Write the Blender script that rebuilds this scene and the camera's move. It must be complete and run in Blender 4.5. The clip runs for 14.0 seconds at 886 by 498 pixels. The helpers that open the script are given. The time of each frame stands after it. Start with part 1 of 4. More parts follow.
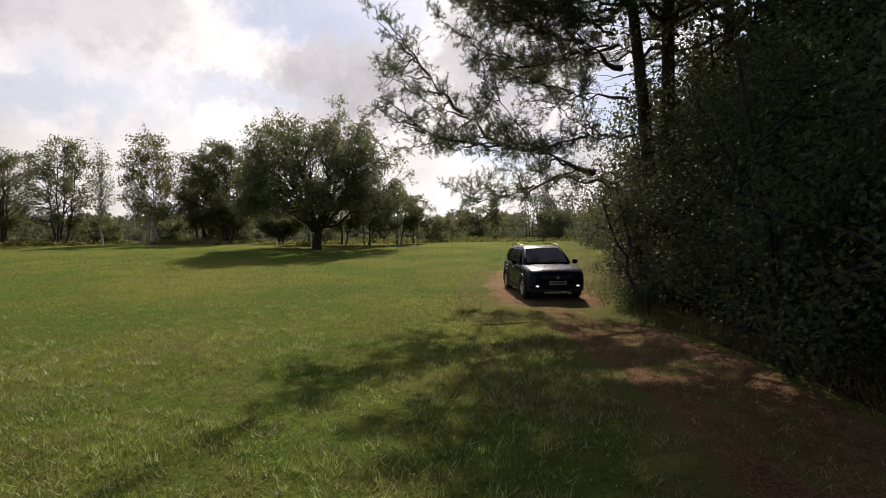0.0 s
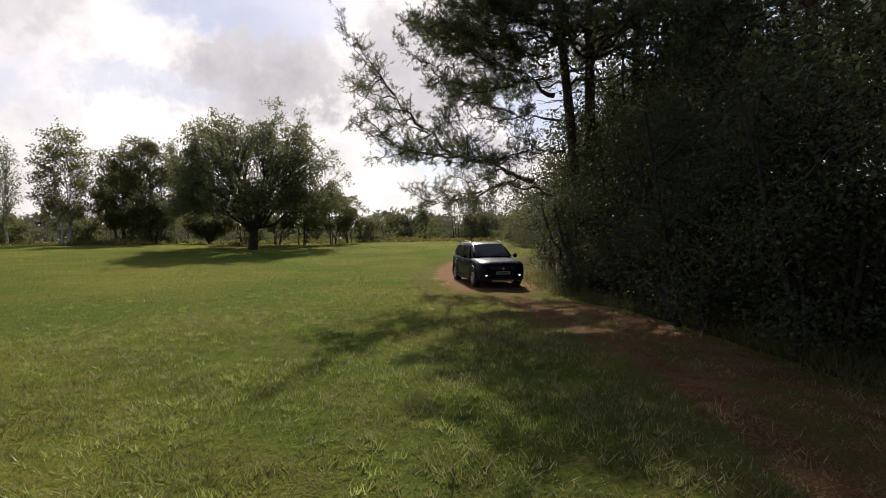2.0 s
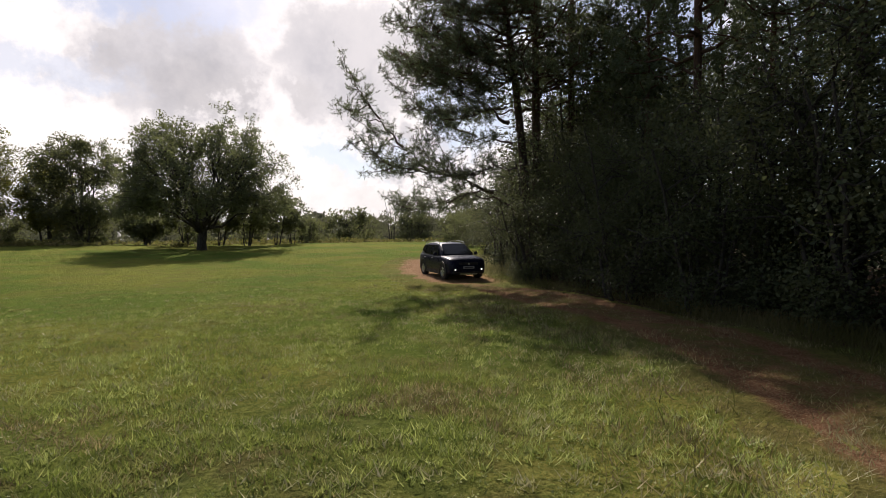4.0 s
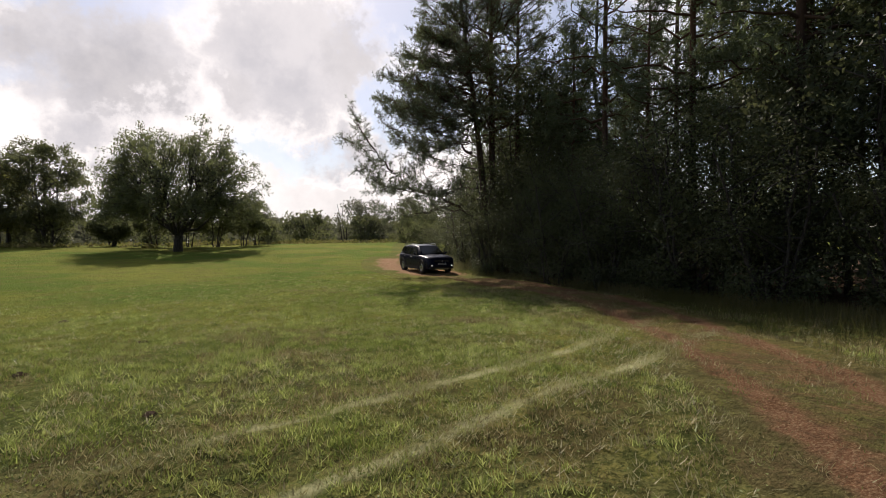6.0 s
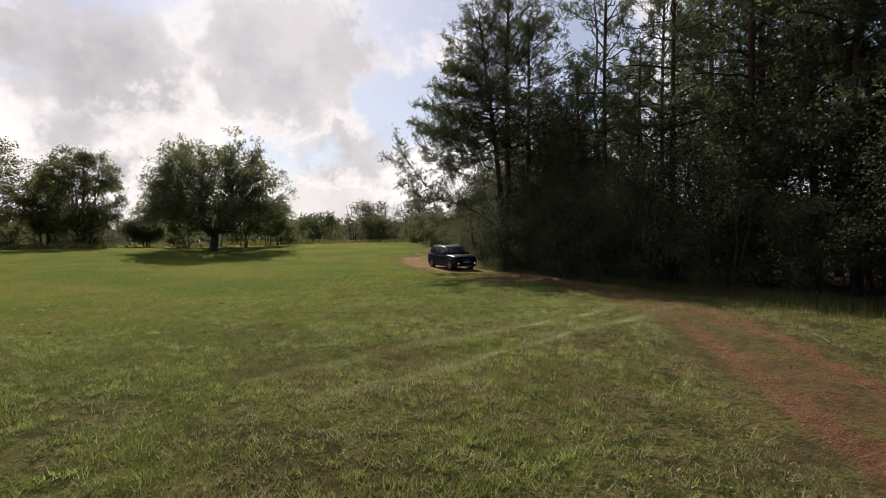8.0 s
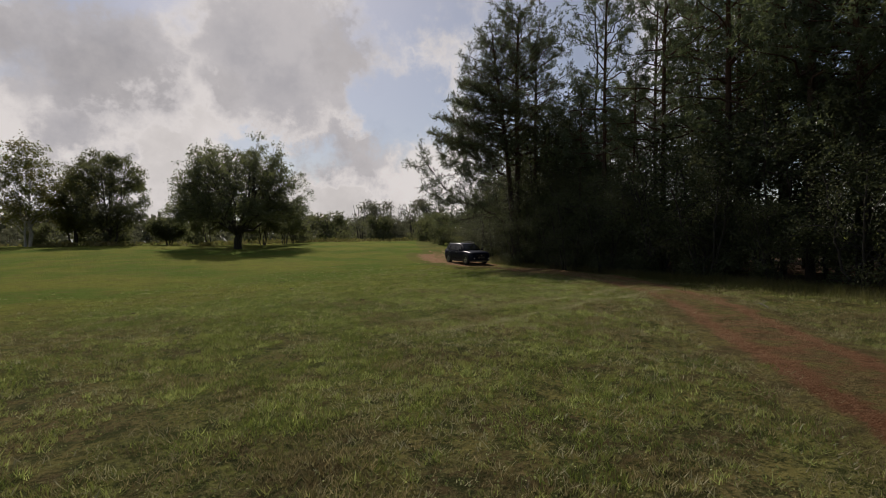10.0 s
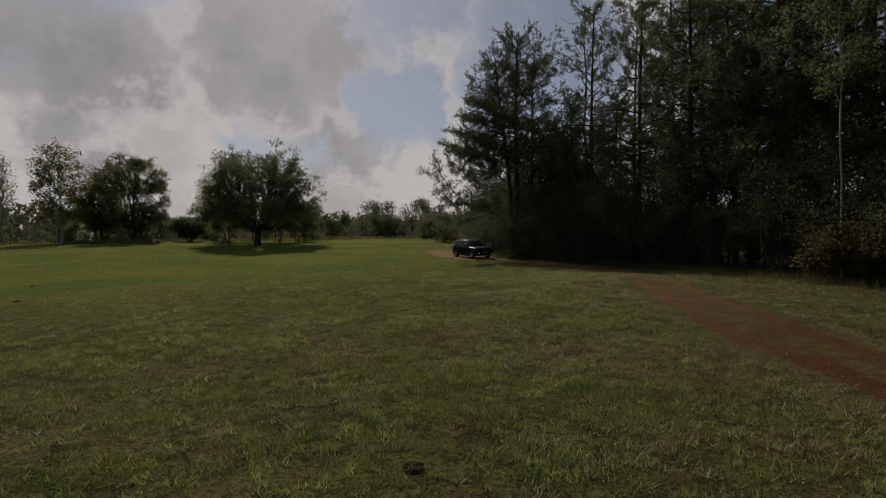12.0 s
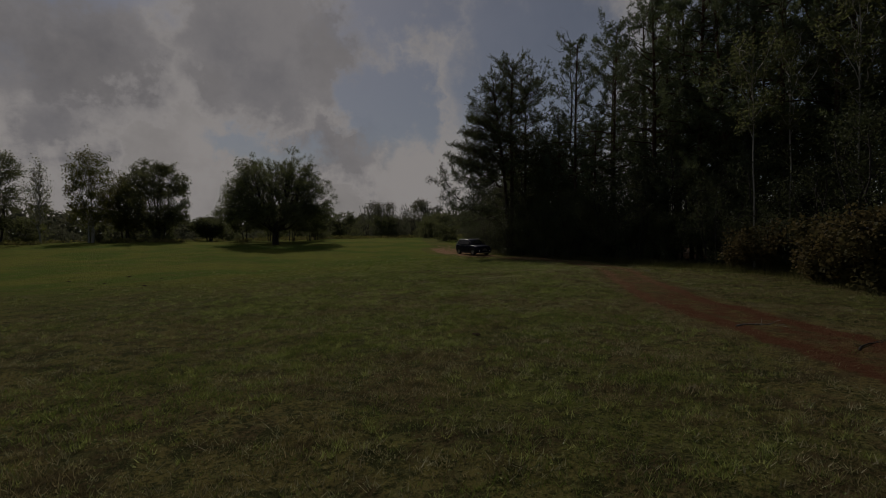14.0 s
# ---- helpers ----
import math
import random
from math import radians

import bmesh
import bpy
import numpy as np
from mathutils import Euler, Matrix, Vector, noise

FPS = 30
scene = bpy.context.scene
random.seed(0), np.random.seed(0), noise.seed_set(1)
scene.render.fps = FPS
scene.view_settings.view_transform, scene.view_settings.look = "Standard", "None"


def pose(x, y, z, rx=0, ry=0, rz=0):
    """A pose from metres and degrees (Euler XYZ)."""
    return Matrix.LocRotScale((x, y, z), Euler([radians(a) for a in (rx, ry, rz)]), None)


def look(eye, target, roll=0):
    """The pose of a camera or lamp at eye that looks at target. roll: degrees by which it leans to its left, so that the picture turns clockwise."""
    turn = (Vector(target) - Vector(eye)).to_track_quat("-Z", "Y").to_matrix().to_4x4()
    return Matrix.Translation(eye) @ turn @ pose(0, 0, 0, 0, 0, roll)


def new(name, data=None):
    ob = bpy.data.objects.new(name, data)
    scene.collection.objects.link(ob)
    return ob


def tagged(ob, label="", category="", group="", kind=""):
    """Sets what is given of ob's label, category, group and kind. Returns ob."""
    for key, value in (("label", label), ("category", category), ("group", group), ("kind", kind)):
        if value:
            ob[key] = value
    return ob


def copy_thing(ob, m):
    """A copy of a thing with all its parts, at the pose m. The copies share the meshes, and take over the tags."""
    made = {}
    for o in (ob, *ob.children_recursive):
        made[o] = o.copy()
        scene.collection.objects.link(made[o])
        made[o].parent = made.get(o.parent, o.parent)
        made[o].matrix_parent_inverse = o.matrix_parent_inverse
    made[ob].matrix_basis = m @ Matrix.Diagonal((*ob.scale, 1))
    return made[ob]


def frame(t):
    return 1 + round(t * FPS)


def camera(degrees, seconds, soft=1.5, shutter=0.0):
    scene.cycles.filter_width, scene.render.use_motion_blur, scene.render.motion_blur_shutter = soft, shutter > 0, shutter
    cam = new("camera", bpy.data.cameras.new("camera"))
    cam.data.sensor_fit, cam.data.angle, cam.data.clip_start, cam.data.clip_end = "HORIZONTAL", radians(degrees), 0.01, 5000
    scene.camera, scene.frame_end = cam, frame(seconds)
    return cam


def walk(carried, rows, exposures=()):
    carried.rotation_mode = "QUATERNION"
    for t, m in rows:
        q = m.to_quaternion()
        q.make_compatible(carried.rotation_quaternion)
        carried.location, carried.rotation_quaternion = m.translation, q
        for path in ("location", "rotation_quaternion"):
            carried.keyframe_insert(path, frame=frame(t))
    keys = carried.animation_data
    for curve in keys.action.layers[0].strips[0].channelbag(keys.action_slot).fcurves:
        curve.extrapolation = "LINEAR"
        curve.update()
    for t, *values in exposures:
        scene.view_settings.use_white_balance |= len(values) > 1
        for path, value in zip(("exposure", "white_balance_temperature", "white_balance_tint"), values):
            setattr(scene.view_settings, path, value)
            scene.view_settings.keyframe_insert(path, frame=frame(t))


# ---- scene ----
cam = camera(80.3, 14.0, 0.8)
METRES, EYE, TILT, LEAN, TURN = 38.0, 2.05, 0.0, 0.0, 0.0
ROWS = [
    (0.0, 0.0, 0.0, 0.0, -0.01, -0.9, 0.68),
    (0.5, -0.0057, -0.0167, -0.0008, -2.3, -0.89, 0.72),
    (1.0, -0.0145, -0.0339, -0.0021, -4.59, -0.9, 0.75),
    (1.5, -0.0251, -0.0496, -0.003, -6.55, -0.9, 0.79),
    (2.0, -0.0389, -0.0666, -0.0033, -8.55, -0.9, 0.81),
    (2.5, -0.0534, -0.0827, -0.0038, -10.49, -0.9, 0.83),
    (3.0, -0.0711, -0.102, -0.0035, -12.67, -0.9, 0.83),
    (3.5, -0.0892, -0.1241, -0.0032, -14.72, -0.89, 0.86),
    (4.0, -0.1108, -0.1536, -0.0031, -16.73, -0.93, 0.87),
    (6.5, -0.2481, -0.3423, 0.0049, -23.81, -1.1, 1.02),
    (7.0, -0.2761, -0.3725, 0.0078, -23.83, -1.15, 1.03),
    (7.5, -0.3005, -0.3967, 0.0093, -23.88, -1.17, 1.08),
    (8.0, -0.3256, -0.4208, 0.0093, -23.9, -1.22, 1.08),
    (8.5, -0.3473, -0.4412, 0.0089, -23.9, -1.26, 1.11),
    (11.0, -0.4496, -0.5612, 0.0062, -24.58, -1.35, 1.05),
    (11.5, -0.4736, -0.5945, 0.0056, -24.74, -1.4, 1.07),
    (12.0, -0.5017, -0.6327, 0.0054, -24.9, -1.46, 1.03),
    (12.5, -0.5285, -0.6689, 0.0061, -25.02, -1.53, 1.04),
    (13.0, -0.5562, -0.7075, 0.0076, -25.18, -1.57, 1.02),
    (13.5, -0.5809, -0.7449, 0.0092, -25.39, -1.6, 1.05),
    (14.0, -0.608, -0.7887, 0.0091, -25.6, -1.61, 1.07),
]
EXPOSURES = [(0.0, 0.10, 6500, 17), (4.2, 0.15, 6500, 17), (7.5, 0.08, 6500, 16), (8.7, -0.12, 6500, 16), (10.8, -0.85, 6500, 15), (12.5, -1.38, 6500, 15), (13.0, -1.67, 6500, 15), (13.5, -1.88, 6500, 15), (14.0, -2.18, 6500, 15)]
walk(cam, [(t, pose(0, 0, EYE, TILT, LEAN, TURN) @ pose(METRES * x, METRES * y, METRES * z, 90 + pitch, roll, yaw)) for t, x, y, z, yaw, pitch, roll in ROWS], EXPOSURES)

# ---- sky, sun ----
SUN_AZ, SUN_EL = radians(4.0), radians(41.0)
SUN_DIR = Vector((math.sin(SUN_AZ) * math.cos(SUN_EL), math.cos(SUN_AZ) * math.cos(SUN_EL), math.sin(SUN_EL)))


def make_world():
    world = bpy.data.worlds.new("sky")
    world.use_nodes = True
    scene.world = world
    N, L = world.node_tree.nodes, world.node_tree.links
    N.clear()

    def math_node(op, a, b=None, c=None):
        n = N.new("ShaderNodeMath")
        n.operation = op
        for i, v in enumerate((a, b, c)):
            if v is None:
                continue
            if isinstance(v, (int, float)):
                n.inputs[i].default_value = v
            else:
                L.new(v, n.inputs[i])
        return n.outputs[0]

    def ramp(v, lo, hi, out_lo=0.0, out_hi=1.0):
        n = N.new("ShaderNodeMapRange")
        n.interpolation_type = "SMOOTHSTEP"
        L.new(v, n.inputs["Value"])
        for key, x in zip(("From Min", "From Max", "To Min", "To Max"), (lo, hi, out_lo, out_hi)):
            n.inputs[key].default_value = x
        return n.outputs["Result"]

    def blend(fac, a, b):
        n = N.new("ShaderNodeMix")
        n.data_type = "RGBA"
        L.new(fac, n.inputs["Factor"])
        for v, i in ((a, 6), (b, 7)):
            if isinstance(v, tuple):
                n.inputs[i].default_value = (*v, 1)
            else:
                L.new(v, n.inputs[i])
        return n.outputs[2]

    tc = N.new("ShaderNodeTexCoord")
    way = tc.outputs["Generated"]
    sep = N.new("ShaderNodeSeparateXYZ")
    L.new(way, sep.inputs[0])
    az = math_node("DEGREES", math_node("ARCTAN2", sep.outputs["X"], sep.outputs["Y"]))
    el = math_node("DEGREES", math_node("ARCSINE", sep.outputs["Z"]))

    # billows: two sizes of noise move the cloud outlines
    def noise_tex(scale, detail, rough):
        n = N.new("ShaderNodeTexNoise")
        n.inputs["Scale"].default_value, n.inputs["Detail"].default_value, n.inputs["Roughness"].default_value = scale, detail, rough
        L.new(way, n.inputs["Vector"])
        return n
    big, small = noise_tex(9.0, 10.0, 0.62), noise_tex(3.2, 8.0, 0.6)
    place = N.new("ShaderNodeCombineXYZ")
    L.new(az, place.inputs[0])
    L.new(el, place.inputs[1])
    shift = N.new("ShaderNodeVectorMath")
    shift.operation = "MULTIPLY_ADD"
    L.new(big.outputs["Color"], shift.inputs[0])
    shift.inputs[1].default_value = (17, 13, 0)
    curl = N.new("ShaderNodeVectorMath")
    curl.operation = "MULTIPLY_ADD"
    L.new(noise_tex(27.0, 8.0, 0.6).outputs["Color"], curl.inputs[0])
    curl.inputs[1].default_value = (6, 5, 0)
    L.new(place.outputs[0], curl.inputs[2])
    L.new(curl.outputs[0], shift.inputs[2])

    def patch(a, e, ra, re, soft=0.5):
        sub = N.new("ShaderNodeVectorMath")
        sub.operation = "SUBTRACT"
        L.new(shift.outputs[0], sub.inputs[0])
        sub.inputs[1].default_value = (a + 11.5, e + 9.0, 0)
        mul = N.new("ShaderNodeVectorMath")
        mul.operation = "MULTIPLY"
        L.new(sub.outputs[0], mul.inputs[0])
        mul.inputs[1].default_value = (1 / ra, 1 / re, 0)
        ln = N.new("ShaderNodeVectorMath")
        ln.operation = "LENGTH"
        L.new(mul.outputs[0], ln.inputs[0])
        return ramp(ln.outputs["Value"], 1 + soft, 1 - soft)

    def union(items):
        out = items[0]
        for i in items[1:]:
            out = math_node("MAXIMUM", out, i)
        return out

    clear = union([patch(-11, 24, 10, 4, 0.4), math_node("MULTIPLY", union([patch(-37, 14, 9, 3, 0.6), patch(-22, 15.2, 6, 1.6, 0.6)]), 0.55),
                   patch(20, 14, 4.5, 5, 0.4), patch(22, 24, 8, 5, 0.4), patch(7.5, 9, 4.5, 2.0, 0.5),
                   patch(36, 17, 10, 12, 0.4), patch(-55, 20, 10, 6)])
    # away from the sun the cumulus field breaks up into blue
    behind = ramp(az, 40, 55)
    behind2 = ramp(az, -55, -75)
    broken = math_node("MULTIPLY", union([behind, behind2, ramp(el, 27, 36)]), ramp(small.outputs["Fac"], 0.68, 0.56))
    clear = union([clear, broken])
    shaded = ((-10, 16.5, 9, 6.5, 0.28), (8, 18.5, 9.5, 6.5, 0.24), (15, 9.5, 6, 3, 0.35), (-34, 21, 9, 4, 0.5), (-10, 9, 5, 3, 0.4))
    base = union([patch(*p) for p in shaded])
    deep = union([patch(a, e - 0.12 * re, ra * 0.75, re * 0.75, 0.95) for a, e, ra, re, _ in shaded])

    # cloud light: strong around the sun, dull away from it
    dot = N.new("ShaderNodeVectorMath")
    dot.operation = "DOT_PRODUCT"
    L.new(way, dot.inputs[0])
    dot.inputs[1].default_value = SUN_DIR
    near = math_node("POWER", math_node("MAXIMUM", dot.outputs["Value"], 0.0), 1.6)
    glow = math_node("MULTIPLY_ADD", near, 0.83, 0.37)
    rim = math_node("MULTIPLY_ADD", math_node("MULTIPLY", base, math_node("SUBTRACT", 1.0, base)), 1.1, 1.0)
    glow = math_node("MULTIPLY", glow, rim)
    texture = ramp(small.outputs["Fac"], 0.35, 0.65, 0.82, 1.16)
    white = N.new("ShaderNodeVectorMath")
    white.operation = "SCALE"
    white.inputs[0].default_value = (1.0, 0.965, 0.915)
    L.new(math_node("MINIMUM", math_node("MULTIPLY", glow, texture), 1.03), white.inputs["Scale"])
    grey = N.new("ShaderNodeVectorMath")
    grey.operation = "MULTIPLY"
    L.new(white.outputs[0], grey.inputs[0])
    grey.inputs[1].default_value = (0.77, 0.775, 0.80)
    dull = N.new("ShaderNodeVectorMath")
    dull.operation = "MULTIPLY"
    L.new(white.outputs[0], dull.inputs[0])
    dull.inputs[1].default_value = (0.56, 0.575, 0.62)
    billow = ramp(noise_tex(6.0, 9.0, 0.62).outputs["Fac"], 0.36, 0.60, 0.25, 1.0)
    under = blend(math_node("MULTIPLY", deep, billow), grey.outputs[0], dull.outputs[0])
    cloud = blend(base, white.outputs[0], under)

    sky = N.new("ShaderNodeTexSky")
    sky.sky_type = "NISHITA"
    sky.sun_disc = False
    sky.sun_elevation, sky.sun_rotation = SUN_EL, SUN_AZ
    sky.air_density, sky.dust_density, sky.ozone_density = 1.0, 1.0, 1.5
    dim = N.new("ShaderNodeVectorMath")
    dim.operation = "SCALE"
    L.new(sky.outputs[0], dim.inputs[0])
    dim.inputs["Scale"].default_value = 0.088
    total = blend(math_node("MULTIPLY", clear, 0.82), cloud, dim.outputs[0])
    bg, out = N.new("ShaderNodeBackground"), N.new("ShaderNodeOutputWorld")
    L.new(total, bg.inputs["Color"])
    bg.inputs["Strength"].default_value = 1.0
    L.new(bg.outputs[0], out.inputs["Surface"])


make_world()
lamp = bpy.data.lights.new("sun", "SUN")
lamp.energy, lamp.angle, lamp.color = 5.0, radians(0.6), (1.0, 0.93, 0.82)
new("sun", lamp).matrix_world = look(SUN_DIR * 200, (0, 0, 0))


# ---- materials ----
class Nodes:
    def __init__(self, name):
        self.mat = bpy.data.materials.new(name)
        self.mat.use_nodes = True
        self.N, self.L = self.mat.node_tree.nodes, self.mat.node_tree.links
        self.bsdf = self.N["Principled BSDF"]
        self.out = self.N["Material Output"]
        self.coord = self.N.new("ShaderNodeTexCoord").outputs["Object"]

    def plug(self, v, socket):
        if isinstance(v, (int, float)):
            socket.default_value = v
        elif isinstance(v, tuple):
            socket.default_value = (*v, 1) if len(v) == 3 and socket.type == "RGBA" else v
        else:
            self.L.new(v, socket)

    def noise(self, scale, detail=4.0, rough=0.55, stretch=None, key="Fac"):
        n = self.N.new("ShaderNodeTexNoise")
        n.inputs["Scale"].default_value, n.inputs["Detail"].default_value, n.inputs["Roughness"].default_value = scale, detail, rough
        v = self.coord
        if stretch:
            mp = self.N.new("ShaderNodeMapping")
            mp.inputs["Scale"].default_value = stretch
            self.L.new(v, mp.inputs["Vector"])
            v = mp.outputs[0]
        self.L.new(v, n.inputs["Vector"])
        return n.outputs[key]

    def ramp(self, v, lo, hi, a=0.0, b=1.0):
        n = self.N.new("ShaderNodeMapRange")
        n.interpolation_type = "SMOOTHSTEP"
        self.L.new(v, n.inputs["Value"])
        for key, x in zip(("From Min", "From Max", "To Min", "To Max"), (lo, hi, a, b)):
            n.inputs[key].default_value = x
        return n.outputs["Result"]

    def mix(self, fac, a, b):
        n = self.N.new("ShaderNodeMix")
        n.data_type = "RGBA"
        self.plug(fac, n.inputs[0])
        self.plug(a, n.inputs[6])
        self.plug(b, n.inputs[7])
        return n.outputs[2]

    def calc(self, op, a, b=0.0):
        n = self.N.new("ShaderNodeMath")
        n.operation = op
        self.plug(a, n.inputs[0])
        self.plug(b, n.inputs[1])
        return n.outputs[0]

    def bump(self, height, strength, distance):
        n = self.N.new("ShaderNodeBump")
        n.inputs["Strength"].default_value, n.inputs["Distance"].default_value = strength, distance
        self.L.new(height, n.inputs["Height"])
        self.L.new(n.outputs[0], self.bsdf.inputs["Normal"])

    def done(self, color, rough=0.8, metal=0.0, spec=0.3):
        self.plug(color, self.bsdf.inputs["Base Color"])
        self.plug(rough, self.bsdf.inputs["Roughness"])
        self.plug(metal, self.bsdf.inputs["Metallic"])
        self.plug(spec, self.bsdf.inputs["Specular IOR Level"])
        return self.mat

    def leafy(self, color, through_color, amount):
        """Lets light through thin leaves and blades."""
        t = self.N.new("ShaderNodeBsdfTranslucent")
        self.plug(through_color, t.inputs["Color"])
        m = self.N.new("ShaderNodeMixShader")
        m.inputs[0].default_value = amount
        self.L.new(self.bsdf.outputs[0], m.inputs[1])
        self.L.new(t.outputs[0], m.inputs[2])
        self.L.new(m.outputs[0], self.out.inputs["Surface"])


def meadow_color(n):
    """Short meadow turf: green, with straw-coloured and mossy patches."""
    wide = n.noise(0.11, 3.0)
    mid = n.noise(0.9, 5.0, 0.6)
    fine = n.noise(14.0, 5.0, 0.65)
    grain = n.noise(70.0, 3.0, 0.7)
    # lush in the north, rough and strawy in the south
    sep = n.N.new("ShaderNodeSeparateXYZ")
    n.L.new(n.coord, sep.inputs[0])
    north = n.ramp(n.calc("ADD", sep.outputs["Y"], n.calc("MULTIPLY", n.calc("SUBTRACT", n.noise(0.16, 4.0, 0.6), 0.5), 26.0)), -14.0, 9.0)
    clumps = n.noise(5.5, 5.0, 0.65)
    hummocks = n.noise(2.6, 6.0, 0.72)
    c = n.mix(n.ramp(wide, 0.40, 0.60), (0.165, 0.176, 0.045), (0.240, 0.205, 0.070))
    c = n.mix(n.ramp(mid, 0.46, 0.60, 0.0, 0.9), c, (0.100, 0.072, 0.036))
    c = n.mix(n.ramp(n.noise(0.30, 5.0, 0.65), 0.48, 0.62, 0.0, 0.8), c, (0.190, 0.140, 0.066))
    c = n.mix(n.ramp(hummocks, 0.50, 0.58, 0.0, 0.85), c, (0.045, 0.055, 0.018))
    c = n.mix(n.ramp(clumps, 0.50, 0.62, 0.0, 0.7), c, (0.190, 0.180, 0.070))
    c = n.mix(n.ramp(fine, 0.46, 0.62, 0.0, 0.75), c, (0.040, 0.048, 0.016))
    c = n.mix(n.ramp(grain, 0.53, 0.68, 0.0, 0.5), c, (0.30, 0.28, 0.12))
    lush = n.mix(n.ramp(wide, 0.40, 0.60), (0.122, 0.192, 0.024), (0.230, 0.244, 0.038))
    lush = n.mix(n.ramp(mid, 0.45, 0.66, 0.0, 0.6), lush, (0.210, 0.190, 0.052))
    lush = n.mix(n.ramp(hummocks, 0.50, 0.64, 0.0, 0.6), lush, (0.140, 0.185, 0.030))
    lush = n.mix(n.ramp(fine, 0.48, 0.66, 0.0, 0.6), lush, (0.095, 0.125, 0.020))
    c = n.mix(n.calc("MULTIPLY", north, 0.88), c, lush)
    return c, fine, grain


def mat_meadow():
    n = Nodes("meadow_turf")
    c, fine, grain = meadow_color(n)
    n.bump(n.calc("ADD", n.calc("ADD", fine, n.calc("MULTIPLY", n.noise(4.0, 6.0, 0.7), 2.0)), n.calc("MULTIPLY", grain, 0.4)), 1.0, 0.12)
    return n.done(c, 1.0, spec=0.03)


def edge_attr(n):
    a = n.N.new("ShaderNodeAttribute")
    a.attribute_name = "wear"
    return a.outputs["Fac"]


def mat_track():
    """Reddish sandy soil in the ruts, turf on the crown and the verges."""
    n = Nodes("sandy_track_soil")
    c, fine, grain = meadow_color(n)
    patchy = n.noise(1.3, 5.0, 0.65)
    grit = n.noise(38.0, 6.0, 0.7)
    soil = n.mix(n.ramp(patchy, 0.35, 0.65), (0.150, 0.074, 0.036), (0.220, 0.118, 0.064))
    soil = n.mix(n.ramp(grit, 0.46, 0.62, 0.0, 0.85), soil, (0.34, 0.225, 0.130))
    soil = n.mix(n.ramp(n.noise(5.0, 5.0, 0.6), 0.5, 0.75, 0.0, 0.7), soil, (0.080, 0.048, 0.026))
    # darker, redder earth towards the south
    sep = n.N.new("ShaderNodeSeparateXYZ")
    n.L.new(n.coord, sep.inputs[0])
    soil = n.mix(n.ramp(sep.outputs["Y"], -20.0, -9.0, 0.75, 0.0), soil, (0.115, 0.044, 0.022))
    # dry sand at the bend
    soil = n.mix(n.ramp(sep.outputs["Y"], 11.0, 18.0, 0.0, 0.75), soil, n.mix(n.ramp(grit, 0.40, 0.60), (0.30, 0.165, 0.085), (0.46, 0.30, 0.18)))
    w = n.calc("ADD", edge_attr(n), n.calc("MULTIPLY", n.calc("SUBTRACT", n.noise(1.5, 7.0, 0.75), 0.5), 2.4))
    c = n.mix(n.ramp(w, 0.12, 0.80), n.mix(0.35, c, (0.14, 0.095, 0.05)), soil)
    n.bump(n.calc("ADD", n.calc("ADD", fine, n.calc("MULTIPLY", n.noise(4.0, 6.0, 0.7), 1.6)), n.calc("MULTIPLY", grit, 0.6)), 1.0, 0.10)
    return n.done(c, 1.0, spec=0.03)


def mat_dry():
    """Old wheel marks: pale flattened grass."""
    n = Nodes("flattened_dry_grass")
    c, fine, grain = meadow_color(n)
    w = n.calc("ADD", edge_attr(n), n.calc("MULTIPLY", n.calc("SUBTRACT", n.noise(1.6, 6.0, 0.7), 0.5), 1.6))
    c = n.mix(n.ramp(w, 0.15, 0.70, 0.0, 0.9), c, (0.36, 0.35, 0.18))
    n.bump(n.calc("ADD", fine, grain), 0.8, 0.04)
    return n.done(c, 1.0, spec=0.03)


def island(n):
    return n.N.new("ShaderNodeNewGeometry").outputs["Random Per Island"]


def own(n):
    return n.N.new("ShaderNodeObjectInfo").outputs["Random"]


def mat_leaves(name, a, b, c, amount=0.42, rough=0.5, spec=0.35, patch=0.35, glow_through=(0.20, 0.24, 0.03), few=0.0):
    n = Nodes(name)
    r = n.ramp(island(n), few, 1.0)
    col = n.mix(r, a, b)
    col = n.mix(n.ramp(n.noise(patch, 2.0), 0.45, 0.62), col, c)
    col = n.mix(n.calc("MULTIPLY", own(n), 0.35), col, c)
    m = n.done(col, rough, spec=spec)
    lit = n.mix(0.35, col, glow_through)
    n.leafy(col, lit, amount)
    return m


def mat_bark(name, dark, light, scale=9.0, upper=None):
    n = Nodes(name)
    plates = n.noise(scale, 6.0, 0.7, (1, 1, 0.22))
    fine = n.noise(scale * 5, 5.0, 0.7, (1, 1, 0.4))
    c = n.mix(n.ramp(plates, 0.38, 0.62), dark, light)
    c = n.mix(n.ramp(fine, 0.5, 0.8, 0.0, 0.5), c, tuple(v * 0.5 for v in dark))
    if upper:
        sep = n.N.new("ShaderNodeSeparateXYZ")
        n.L.new(n.coord, sep.inputs[0])
        c = n.mix(n.ramp(sep.outputs["Z"], 5.0, 11.0), c, upper)
    n.bump(n.calc("ADD", plates, n.calc("MULTIPLY", fine, 0.4)), 0.9, 0.05)
    return n.done(c, 0.88, spec=0.2)


def mat_birch():
    n = Nodes("birch_bark")
    bands = n.noise(5.0, 5.0, 0.7, (1, 1, 4.5))
    c = n.mix(n.ramp(bands, 0.55, 0.68), (0.36, 0.34, 0.31), (0.06, 0.05, 0.045))
    return n.done(c, 0.7, spec=0.3)


